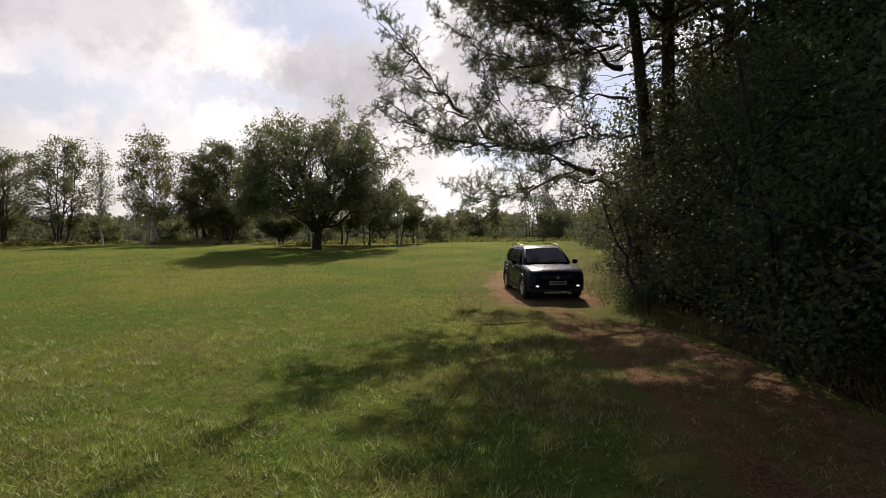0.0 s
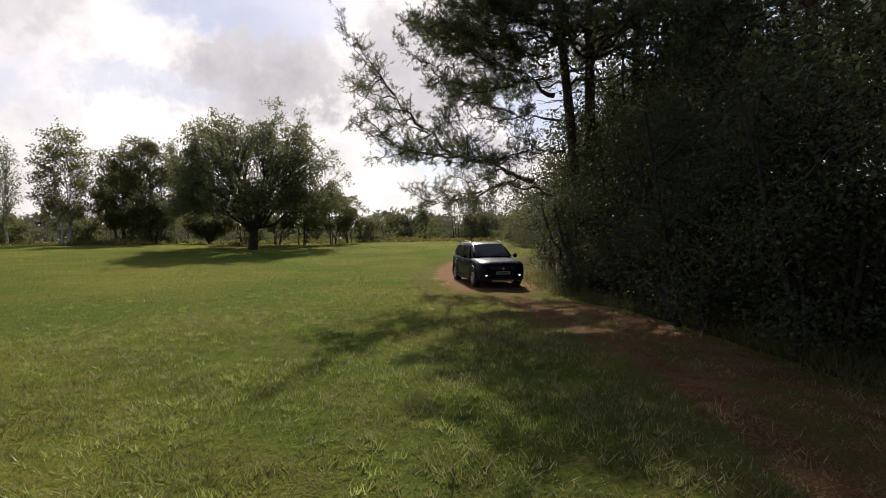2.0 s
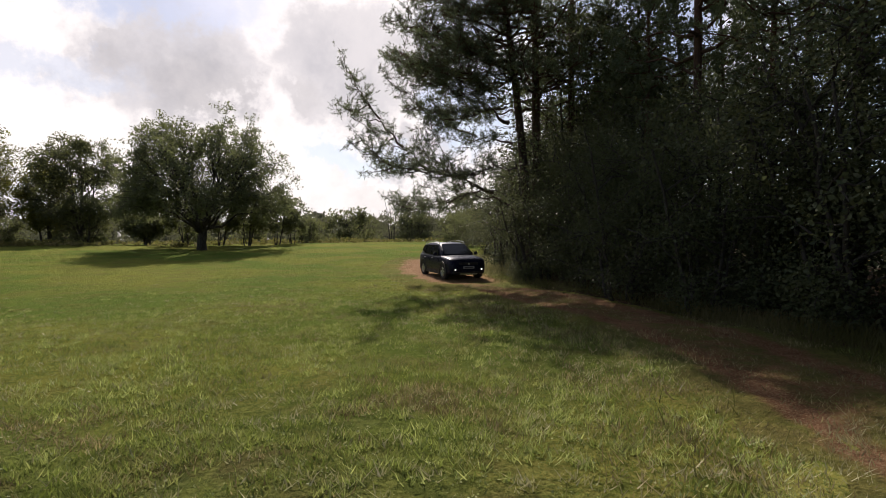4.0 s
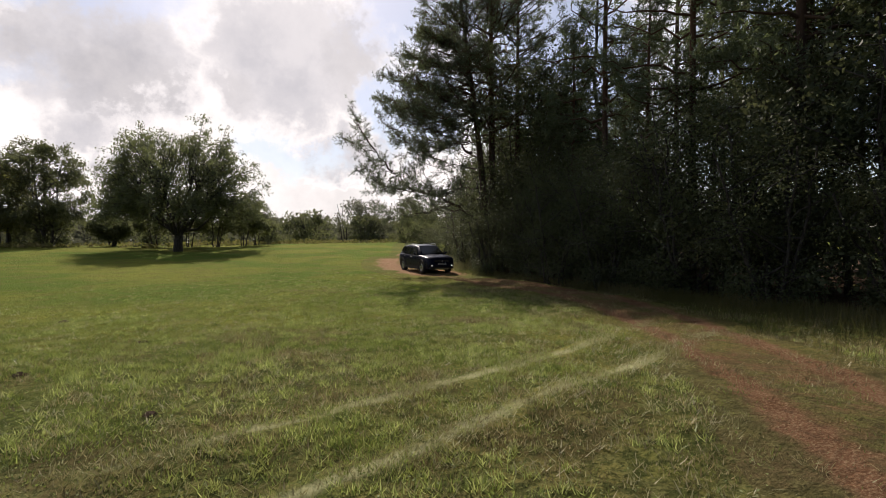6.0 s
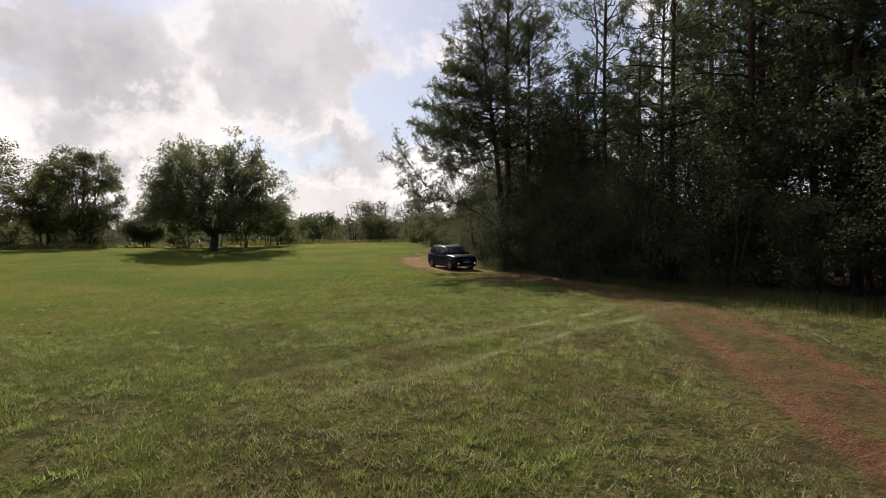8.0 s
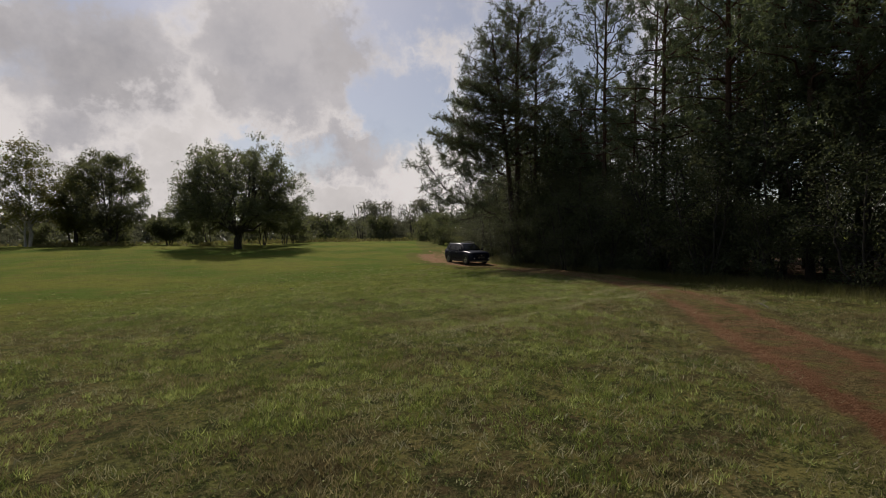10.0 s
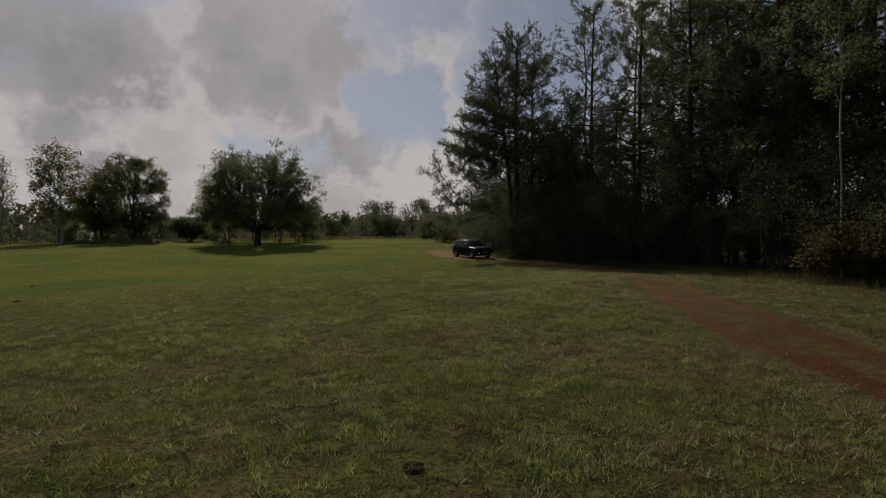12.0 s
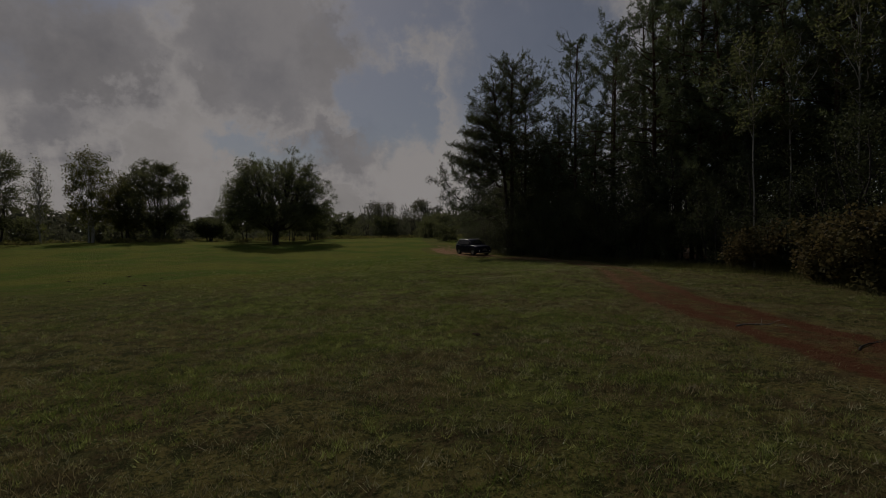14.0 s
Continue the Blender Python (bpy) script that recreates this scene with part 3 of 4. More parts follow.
# the pines at the corner of the wood, over the track
hero, HERO = rng_of(10), []


def long_bough(chain, r, twigs, weight):
    """A main bough through a few turns, with side branches set along it."""
    HERO.append((chain, r, weight))
    pts = np.array(chain, float)
    d = np.concatenate([[0], np.cumsum(np.linalg.norm(np.diff(pts, axis=0), axis=1))])
    heading = math.atan2(pts[-1, 1] - pts[0, 1], pts[-1, 0] - pts[0, 0])
    for k in range(twigs):
        f = (0.18 + 0.80 * (k + hero.uniform(0, 1)) / twigs) * d[-1]
        q = np.array([np.interp(f, d, pts[:, c]) for c in range(3)])
        b = heading + (1 if k % 2 else -1) * hero.uniform(0.3, 1.2)
        ln = d[-1] * hero.uniform(0.20, 0.42) * (1.15 - 0.55 * f / d[-1])
        e = q + np.array([math.cos(b), math.sin(b), hero.uniform(-0.25, 0.65)]) * ln
        HERO.append(([q, (q + e) / 2 + np.array([0, 0, -0.10 * ln]), e], 0.038, weight))


for chain, r, side in (
        ([(-0.6, 0, 3.0), (-1.9, -0.2, 3.9), (-3.4, -0.3, 4.5), (-4.6, 0.1, 4.8), (-5.7, 0.3, 5.8), (-6.7, 0.2, 6.9), (-7.6, 0.4, 8.2)], 0.13, 16),
        ([(-4.3, -0.1, 4.7), (-5.6, -0.9, 4.7), (-6.8, -1.2, 4.9), (-7.8, -1.5, 5.8)], 0.06, 9),
        ([(-1.2, 0, 3.6), (-2.6, 0.9, 4.0), (-4.2, 1.6, 3.4), (-5.6, 2.2, 3.3)], 0.07, 9),
        ([(-0.6, 0.1, 5.0), (-2.2, -0.8, 4.9), (-3.7, -1.7, 4.4), (-4.8, -2.5, 4.5)], 0.06, 8),
        ([(-0.8, 0, 6.1), (-2.4, 0.6, 6.5), (-4.2, 0.8, 7.1), (-5.6, 0.6, 8.3)], 0.06, 10),
        ([(-1.1, 0, 7.7), (-2.4, -0.5, 7.3), (-3.7, -0.9, 6.8), (-4.9, -1.3, 7.0)], 0.05, 9),
        ([(-1.0, 0, 7.0), (-2.1, 0.1, 7.8), (-3.1, 0.2, 8.1), (-4.4, 0.2, 8.9), (-5.8, 0.3, 9.8)], 0.11, 15)):
    long_bough(chain, r, side, 0.95)
# the upper boughs, set round the side away from the wood, shorter towards the top
for k in range(18):
    z0 = 7.6 + 0.38 * k
    a = math.pi + (-1, 1, 0.2, -0.4)[k % 4] * hero.uniform(0.25, 1.25)
    reach = (6.0 - 0.42 * (z0 - 7.6)) * hero.uniform(0.72, 1.0)
    foot = np.array([-1.25, 0.0, z0])
    out = np.array([math.cos(a), math.sin(a), 0.0])
    long_bough([tuple(foot + out * reach * f + np.array([0, 0, reach * (0.06 * f + 0.14 * f * f)])) for f in (0.0, 0.35, 0.7, 1.0)], 0.055, 11, 0.95)
lines, crown = pine_form(rng_of(11), 17.2, 2.9, (-1.6, 0.1), 0.50, 0.20, 62, 10, 15, 0.115, (-0.45, -0.1), HERO, 0.0078, 7)
leaning_pine = tree_of("pine_tree", lines, crown, PINE_BARK, NEEDLES, "leaning Scots pine with long boughs over the track", "pine tree", "pines at the wood's corner")
leaning_pine.matrix_basis = at(6.35, 15.6)
lines, crown = pine_form(rng_of(12), 19.4, 4.2, (0.5, 0.2), 0.40, 0.22, 96, 11, 13, 0.14, (-0.25, 0), thick=0.0105, pads=7)
tall_pine = tree_of("pine_tree", lines, crown, PINE_BARK, NEEDLES, "tall straight Scots pine with a rounded crown", "pine tree", "pines at the wood's corner")
tall_pine.matrix_basis = at(6.75, 15.9)

lines, crown = pine_form(rng_of(13), 18.0, 3.3, (0.7, 0.3), 0.42, 0.18, 66, 10, 14, 0.16, thick=0.013, pads=7)
tree_of("pine_tree", lines, crown, PINE_BARK, NEEDLES, "Scots pine with a dense round crown", "pine tree", "pines at the wood's corner").matrix_basis = at(9.0, 16.9)

# the wood: pines of three growths, repeated
PINES = []
for k, (hh, sp, bare) in enumerate(((20.5, 3.3, 0.33), (19.0, 3.2, 0.20), (21.5, 3.6, 0.37), (20.0, 3.6, 0.12))):
    lines, crown = pine_form(rng_of(20 + k), hh, sp, (0.4 * (k - 1), 0.3), bare, 0.15, 56 if k % 2 else 46, 9, 8, 0.22, thick=0.025, pads=6, twig_wood=0.15)
    PINES.append(tree_of("pine_tree", lines, crown, PINE_BARK, NEEDLES, "tall dark Scots pine of the wood's edge", "pine tree", "pines of the wood"))
BACK_PINES = []
for k, (hh, sp) in enumerate(((20.5, 3.1), (21.5, 2.9))):
    lines, crown = pine_form(rng_of(30 + k), hh, sp, (0.3 - 0.6 * k, 0.2), 0.30, 0.15, 38, 6, 7, 0.30, thick=0.038, pads=5, twig_wood=0.1)
    BACK_PINES.append(tree_of("pine_tree", lines, crown, PINE_BARK, NEEDLES, "tall dark Scots pine inside the wood", "pine tree", "pines of the wood"))
spots, rr = [], random.Random(5)


def wood_edge(y):
    return float(np.interp(y, EDGE_Y, EDGE_X))


y = -36.0
while y < 42:
    for row in range(5):
        x = wood_edge(y) + 2.9 + row * 3.7 + rr.uniform(-1.1, 1.1) * min(1.0, 0.3 + row)
        yy = y + rr.uniform(-1.2, 1.2)
        if y > 24 and row > 1 or row > 3:
            continue
        if math.hypot(x - 7.4, yy - 16.6) > 4.0 and math.hypot(x - 7.7, yy - 3.8) > 2.0:
            spots.append((x, yy))
    y += 3.5 if y < 2 else 4.3
spots += [(7.6, 4.6), (8.0, 2.7)]
used = set()
for i, (x, y) in enumerate(spots):
    # lower growth in the glade between the corner pines and the tall stand
    beside = x - 0.8 * y
    low = y > 11.5 or -3.2 < beside < 0.3
    m = at(x, y, rr.uniform(0, 6.28), rr.uniform(0.55, 0.68) if low else rr.uniform(0.92, 1.08) * (0.66 + 0.34 * float(step(0.0, 3.4, beside)) if beside > 0 else 1.0))
    deep = x > wood_edge(y) + 6.5
    form = BACK_PINES[i % 2] if deep else PINES[rr.choice((1, 3)) if y < 1.5 else rr.choice((0, 2))]
    if form.name not in used:
        used.add(form.name)
        form.matrix_basis = m
    else:
        copy_thing(form, m)

# undergrowth along the wood: young broadleaf trees down to the ground
SHRUBS = []
for k, (hh, ra, st, per, leaf, wide) in enumerate(((7.5, 2.5, 3, 15, 0.098, 0.36), (5.5, 2.4, 4, 15, 0.09, 0.34), (4.0, 2.1, 5, 15, 0.085, 0.32), (9.0, 2.9, 2, 9, 0.14, 0.40), (12.0, 3.0, 2, 9, 0.17, 0.48), (5.2, 2.5, 4, 21, 0.078, 0.36))):
    lines, crown = broad_form(rng_of(40 + k), hh, ra, 0.1, st, 0.07, 20, 6, 5, per, leaf, wide, 0.06, fine_wood=0.35)
    SHRUBS.append(tree_of("young_tree", lines, crown, OAK_BARK, SHRUB_LEAF, "dense dark leafy young tree at the wood's edge", "tree", "undergrowth of the wood"))
spots = []
y = -34.0
while y < 44:
    thin = -3 < y < 7.5
    spots.append((wood_edge(y) + 0.3 + rr.uniform(-0.5, 0.5), y, 2 if 12 < y < 19.5 else rr.choice((5, 5, 2)) if -3 < y < 12 else rr.choice((1, 1, 2, 0))))
    spots.append((wood_edge(y) + 2.6 + rr.uniform(-0.6, 0.6), y + 1.3, 1 if y > 13.5 and y < 18 or 2 < y < 9.5 else (0, 3)[int(y) % 2] if 9 < y < 13.5 else 3))
    if y < 20 and not 2 < y < 9.5:
        spots.append((wood_edge(y) + 5.0 + rr.uniform(-0.6, 0.6), y + 0.5, 4 if 4 < y < 14 else 3))
    if rr.random() < 0.35:
        spots.append((wood_edge(y) + 7.0 + rr.uniform(-1.5, 2.5), y + rr.uniform(-1, 1), 4))
    y += 3.2
# leafy trees in front of the pines between the corner and the track's bend
spots += [(8.4, 15.8, 4), (10.6, 15.0, 4), (9.2, 19.4, 3), (7.6, 12.9, 0), (8.8, 11.4, 3), (7.2, 9.8, 0), (7.0, 7.2, 1), (6.7, 5.0, 1), (6.6, 3.0, 1), (6.8, 1.0, 1), (6.9, -1.2, 1), (9.6, 13.4, 4),
          (7.0, 15.2, 1), (8.0, 18.6, 0), (7.4, 20.8, 1), (8.6, 23.4, 1), (9.3, 26.4, 2), (9.6, 30.2, 2), (11.4, 28.8, 1)]
for i, (x, y, k) in enumerate(spots):
    m = at(x, y, rr.uniform(0, 6.28), rr.uniform(0.8, 1.1))
    if k not in used:
        used.add(k)
        SHRUBS[k].matrix_basis = m
    else:
        copy_thing(SHRUBS[k], m)

# the lone oak in the meadow
def oak_form(rng, height, radius, fork, boughs=19, branches=290, per=7, size=0.20):
    """A short trunk that fans out into many rising boughs under a lobed dome of leaves."""
    lines, tips, mains = [], [], []
    lines.append(limb(rng, (0, 0, -0.3), (0.1, 0, fork + 0.6), 0.50, 0.34, 6, 0, 0.02))
    centre = np.array([0, 0, 0.36 * height])

    def shell(a, c, f):
        h = math.sqrt(max(1 - c * c, 0))
        lobe = 1 + h * (0.10 * np.sin(3 * a + 1.0 + 2 * c) + 0.06 * np.sin(7 * a + 5 * c))
        return centre + np.array([math.cos(a) * h * radius, math.sin(a) * h * radius, c * (height - centre[2]) if c > 0 else c * centre[2] * 0.8]) * f * lobe
    for i in range(boughs):
        c = 0.02 + 0.93 * ((i + 0.5) / boughs)
        p = np.array([0.06, 0, fork + 0.5 * rng.uniform(-1, 1)])
        q = shell(2.4 * i + rng.uniform(-0.2, 0.2), c * 0.95, 0.70)
        l, r = limb(rng, p, q, 0.17, 0.04, 9, 0.05, 0.045)
        lines.append((l, r))
        mains.append(l)
    for i in range(branches):
        q = shell(6.2832 * ((i * 0.5698) % 1.0) + rng.uniform(-0.2, 0.2), -0.45 + 1.40 * ((i * 0.7549) % 1.0), rng.uniform(0.5, 1.0) ** 0.5)
        l = min(mains, key=lambda m: np.min(np.linalg.norm(m[2:8] - q, axis=1)))
        near = 2 + int(np.argmin(np.linalg.norm(l[2:8] - q, axis=1)))
        o = l[max(1, near - 2)]
        b, br = limb(rng, o, q, 0.065, 0.014, 6, -0.06, 0.07)
        lines.append((b, br))
        ln = np.linalg.norm(q - o)
        for _ in range(8):
            k = rng.uniform(0.45, 1.0) * 5
            j = min(int(k), 4)
            u = b[j] + (b[j + 1] - b[j]) * (k - j)
            e = u + unit(unit(q - centre) * 0.4 + rng.normal(0, 0.7, 3)) * rng.uniform(0.5, 1.4)
            if rng.uniform() < 0.6:
                lines.append((np.array([u, e]), np.array([0.016, 0.006])))
            for _ in range(4):
                tips.append(u + (e - u) * rng.uniform(0.4, 1.1) + rng.normal(0, 0.16, 3))
    return lines, leaf_mesh(rng, np.array(tips), per, 0.26, size)


lines, crown = oak_form(rng_of(60), 13.9, 8.4, 2.0)
oak = tree_of("oak_tree", lines, crown, OAK_BARK, OAK_LEAF, "broad round-crowned oak standing alone in the meadow", "oak tree")
oak.matrix_basis = at(-12, 50)

# the row of trees behind the oak
for k, (x, y, hh, ra, st, leaf, bark, per, label) in enumerate((
        (-28, 68, 13.0, 5.4, 5, ALDER_LEAF, OAK_BARK, 20, "dark dense alder clump with several stems"),
        (-37, 67, 14.2, 3.6, 3, BIRCH_LEAF, BIRCH_BARK, 9, "tall yellowing birch with a thin crown"),
        (-43.5, 67, 12.8, 1.5, 1, BIRCH_LEAF, BIRCH_BARK, 1, "thin almost bare birch"),
        (-49, 67, 13.6, 4.6, 4, ALDER_LEAF, OAK_BARK, 9, "tall alders with bare lower stems"),
        (-58, 69, 13.2, 4.0, 3, ALDER_LEAF, OAK_BARK, 10, "tall alders with bare lower stems"),
        (-33, 72, 10.5, 3.2, 4, BIRCH_LEAF, OAK_BARK, 14, "slim young trees with pale leaves"),
        (-20.5, 66, 3.2, 2.4, 4, ALDER_LEAF, OAK_BARK, 16, "low dark alder behind the oak"),
        (-67, 70, 13.4, 4.5, 4, ALDER_LEAF, OAK_BARK, 14, "tall alders with bare lower stems"))):
    lines, crown = broad_form(rng_of(70 + k), hh, ra, 1.9, st, 0.15, 46, 6, 5, per, 0.235, 0.38, 0.18)
    tree_of("field_tree", lines, crown, bark, leaf, label, "tree", "row of trees behind the oak").matrix_basis = at(x, y, sink=0.1)

# shrubs and the far edge of the woods
lines, crown = broad_form(rng_of(90), 3.0, 2.6, 0.0, 6, 0.05, 18, 4, 4, 12, 0.22, 0.34, 0.05, fine_wood=0.5)
BUSH = tree_of("round_bush", lines, crown, OAK_BARK, ALDER_LEAF, "round dark bush in rough grass", "bush", "bushes of the far meadow")
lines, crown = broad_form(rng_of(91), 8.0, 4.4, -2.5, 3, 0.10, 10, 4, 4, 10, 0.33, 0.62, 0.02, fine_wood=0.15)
FAR = tree_of("far_tree", lines, crown, OAK_BARK, FAR_LEAF, "small tree of the distant wood edge, leaves paled for haze", "tree", "trees of the distant edge")
for i, (x, y, s) in enumerate(((-1.2, 71.5, 1.1), (6.7, 82, 1.5), (17, 60, 1.0), (14.5, 47, 0.8), (1, 95, 1.2), (12, 100, 1.3), (-9, 74, 0.9),
                              (-28, 69, 1.1), (-31, 73, 0.8), (-37, 72, 0.9), (-47, 72, 1.1), (-53, 74, 1.0), (-60, 73, 1.2), (-68, 74, 1.3), (-76, 75, 1.4), (-17, 78, 1.0),
                              (22, 66, 1.3), (27, 78, 1.4), (18, 88, 1.4))):
    m = at(x, y, i * 1.7, s)
    if i:
        copy_thing(BUSH, m)
    else:
        BUSH.matrix_basis = m
# thicket at the back of the wood
rng = rng_of(97)
y = rng.uniform(-40, 44, 2600)
x = np.interp(y, EDGE_Y, EDGE_X) + rng.uniform(11, 18, len(y))
tips = np.stack([x, y, lay(x, y) + rng.uniform(0.1, 4.5, len(y))], -1)
tagged(new("thicket", mesh_of("thicket", *leaf_mesh(rng, tips, 8, 0.55, 0.36), SHRUB_LEAF)), "dark leafy thicket inside the wood", "thicket", kind="stuff")

# pale birch stems in the wood's edge
lines, crown = broad_form(rng_of(94), 15.0, 1.6, 9.0, 1, 0.065, 9, 4, 4, 18, 0.15, 0.3, 0.6, wander=0.006)
birch = tree_of("birch_tree", lines, crown, BIRCH_BARK, ALDER_LEAF, "slender birch with a pale stem in the wood", "birch tree", "birches of the wood")
for i, (x, y) in enumerate(BIRCHES):
    m = at(x, y, i * 2.1, 0.9 + 0.08 * i)
    if i:
        copy_thing(birch, m)
    else:
        birch.matrix_basis = m
rng = rng_of(95)
stem = limb(rng, (0, 0, -0.2), (-0.3, 0.2, 20.6), 0.2, 0.03, 10, 0, 0.01)
dead = [stem]
for i in range(26):
    o = stem[0][6 + i % 4] + np.array([0, 0, rng.uniform(-0.5, 0.8)])
    a = rng.uniform(0, 6.28)
    e = o + np.array([math.cos(a), math.sin(a), rng.uniform(0.2, 1.0)]) * rng.uniform(0.8, 2.0)
    dead.append(limb(rng, o, e, 0.03, 0.008, 5, -0.05, 0.12))
    dead.append(limb(rng, (o + e) / 2, e + rng.normal(0, 0.5, 3), 0.016, 0.006, 4, 0, 0.12))
root = new("dead_pine")
v, f = tubes(dead)
new("trunk", mesh_of("trunk", v, f, OAK_BARK, True)).parent = root
tagged(root, "dead pine with a bare grey top", "dead tree").matrix_basis = at(12.5, 12.8)
# two russet bushes where the wood comes nearest to the track
lines, crown = broad_form(rng_of(93), 2.4, 1.7, 0.0, 6, 0.04, 18, 6, 5, 14, 0.15, 0.22, 0.05)
russet = tree_of("russet_bush", lines, crown, OAK_BARK, RUSSET, "olive and russet bush at the foot of the wood", "bush", "bushes at the wood's foot")
russet.matrix_basis = at(4.2, -12.2)
copy_thing(russet, at(1.6, -17.2, 2.0, 1.15))
copy_thing(russet, at(-0.6, -19.8, 4.0, 1.2))
# slim low trees behind the oak
lines, crown = broad_form(rng_of(92), 6.5, 2.6, 1.6, 4, 0.07, 14, 6, 5, 12, 0.28, 0.36, 0.25)
slim = tree_of("slim_tree", lines, crown, OAK_BARK, ALDER_LEAF, "slim low tree with thin stems behind the oak", "tree", "slim trees behind the oak")
slim.matrix_basis = at(-8.5, 58)
for x, y, s in ((-5.2, 60, 0.95), (-11.5, 60, 1.0), (-15, 61, 0.9), (-3.2, 63, 0.8)):
    copy_thing(slim, at(x, y, x, s))
first = True
for i in range(80):
    a = radians(-62 + 105 * (i + rr.uniform(0, 1)) / 80)
    d = rr.uniform(105, 170) if a > -0.2 else rr.uniform(88, 125)
    m = at(d * math.sin(a), d * math.cos(a), rr.uniform(0, 6.28), rr.choice((0.45, 0.55, 0.65, 0.75, 0.9)) * rr.uniform(0.85, 1.1), sink=0.2)
    if first:
        FAR.matrix_basis, first = m, False
    else:
        copy_thing(FAR, m)
# a taller clump on the horizon beside the wood
for k in range(9):
    copy_thing(FAR, at(16 + 2.6 * k + rr.uniform(-1, 1), 96 + rr.uniform(-5, 5), 1.3 * k, rr.uniform(1.15, 1.6)))


# ---- grass ----
def nearest_road(P):
    line, _ = spline(ROAD, 0.5)
    out = np.full(len(P), 1e9)
    for q in line:
        out = np.minimum(out, np.hypot(P[:, 0] - q[0], P[:, 1] - q[1]))
    return out


def blades(rng, P, lo, hi, width, lean, tall=1.0):
    n = len(P)
    base = np.stack([P[:, 0], P[:, 1], lay(P[:, 0], P[:, 1])], -1)
    a = rng.uniform(0, 2 * np.pi, n)
    s = np.stack([np.cos(a), np.sin(a), 0 * a], -1) * (width * rng.uniform(0.6, 1.3, n))[:, None]
    tip = base + np.stack([rng.normal(0, lean, n), rng.normal(0, lean, n), np.ones(n)], -1) * (tall * rng.uniform(lo, hi, n))[:, None]
    v = np.stack([base - s, base + s, tip], 1).reshape(-1, 3)
    return v, np.arange(len(v)).reshape(-1, 3)


def scatter_grass():
    rng = rng_of(3)
    n = 700000
    # denser along the stretch of meadow that lies nearest
    k = rng.uniform(0, 1, n)
    P = np.stack([-26 * k + 1, -33 * k + 6], -1) + rng.normal(0, 1, (n, 2)) * np.array([6.0, 7.0])
    d = nearest_road(P)
    keep = (d > 1.15 + 0.25 * np.sin(P[:, 0] * 2.1 + P[:, 1] * 1.3)) | ((d < 0.35) & (rng.uniform(0, 1, n) < 0.6)) | (rng.uniform(0, 1, n) < 0.10)
    keep &= P[:, 0] < 7
    keep &= (np.abs(P[:, 0] - 3.2) > 1.7) | (np.abs(P[:, 1] - 13) > 13) | (rng.uniform(0, 1, n) < 1.2 * step(0.45, 0.75, drift(P[:, 0], P[:, 1], 0.9, 5)))
    P = P[keep]
    x, y = P.T
    clump = 0.45 * drift(x, y, 0.32, 6) + 0.35 * drift(x, y, 0.8, 7) + 0.20 * drift(x, y, 2.1, 8)
    green = 0.45 * drift(x, y, 2.4, 9) + 0.38 * drift(x, y, 0.45, 10) + 0.17 * drift(x, y, 5.5, 11) + 0.26 * step(-13, 5, y) + 0.10 * step(-6, -16, x)
    keep = rng.uniform(0.30, 0.62, len(P)) < clump
    P, clump, green = P[keep], clump[keep], green[keep] + rng.normal(0, 0.05, keep.sum())
    tall = 0.5 + 1.0 * np.clip((clump - 0.34) / 0.34, 0, 1)
    for name, chosen, material, label in (("grass", green > 0.57, BLADE, "short green meadow grass in clumps"), ("dry_grass", green <= 0.57, DRY_BLADE, "short brown dry grass patches of the meadow")):
        ob = new(name, mesh_of(name, *blades(rng, P[chosen], 0.025, 0.072, 0.0058, 0.6, tall[chosen]), material))
        tagged(ob, label, "grass", kind="stuff")
    # coarser tufts that stand out of the turf
    n = 17000
    k = rng.uniform(0, 1, n)
    C = np.stack([-26 * k + 1, -33 * k + 6], -1) + rng.normal(0, 1, (n, 2)) * np.array([6.0, 7.0])
    C = C[(nearest_road(C) > 1.5) & (C[:, 0] < 5)]
    C = C[rng.uniform(0.3, 0.7, len(C)) < drift(C[:, 0], C[:, 1], 0.9, 15)]
    C = C[(C[:, 1] > -14) | (rng.uniform(0, 1, len(C)) < 0.45)]
    P = np.repeat(C, 17, 0) + rng.normal(0, 0.045, (len(C) * 17, 2))
    ob = new("grass_tufts", mesh_of("grass_tufts", *blades(rng, P, 0.045, 0.10, 0.0068, 0.6), TUFT))
    tagged(ob, "coarse grass tufts standing out of the meadow", "grass", kind="stuff")
    # pale straw tufts that stand in for bright leaf glints on the turf
    n = 8000
    k = rng.uniform(0, 1, n)
    C = np.stack([-26 * k + 1, -33 * k + 6], -1) + rng.normal(0, 1, (n, 2)) * np.array([6.0, 7.0])
    C = C[(nearest_road(C) > 1.3) & (C[:, 0] < 5)]
    P = np.repeat(C, 10, 0) + rng.normal(0, 0.06, (len(C) * 10, 2))
    ob = new("pale_tufts", mesh_of("pale_tufts", *blades(rng, P, 0.04, 0.09, 0.007, 0.7), STRAW))
    tagged(ob, "pale straw-coloured tufts standing for leaf glints", "grass", kind="stuff")
    # broad small leaves of clover and weeds, the pale ones standing for glints
    n = 75000
    k = rng.uniform(0, 1, n)
    P = np.stack([-26 * k + 1, -33 * k + 6], -1) + rng.normal(0, 1, (n, 2)) * np.array([6.0, 7.0])
    patchy = np.sin(P[:, 0] * 3.1 + 2 * np.sin(P[:, 1] * 0.9)) * np.sin(P[:, 1] * 2.7 + 2 * np.sin(P[:, 0] * 1.1))
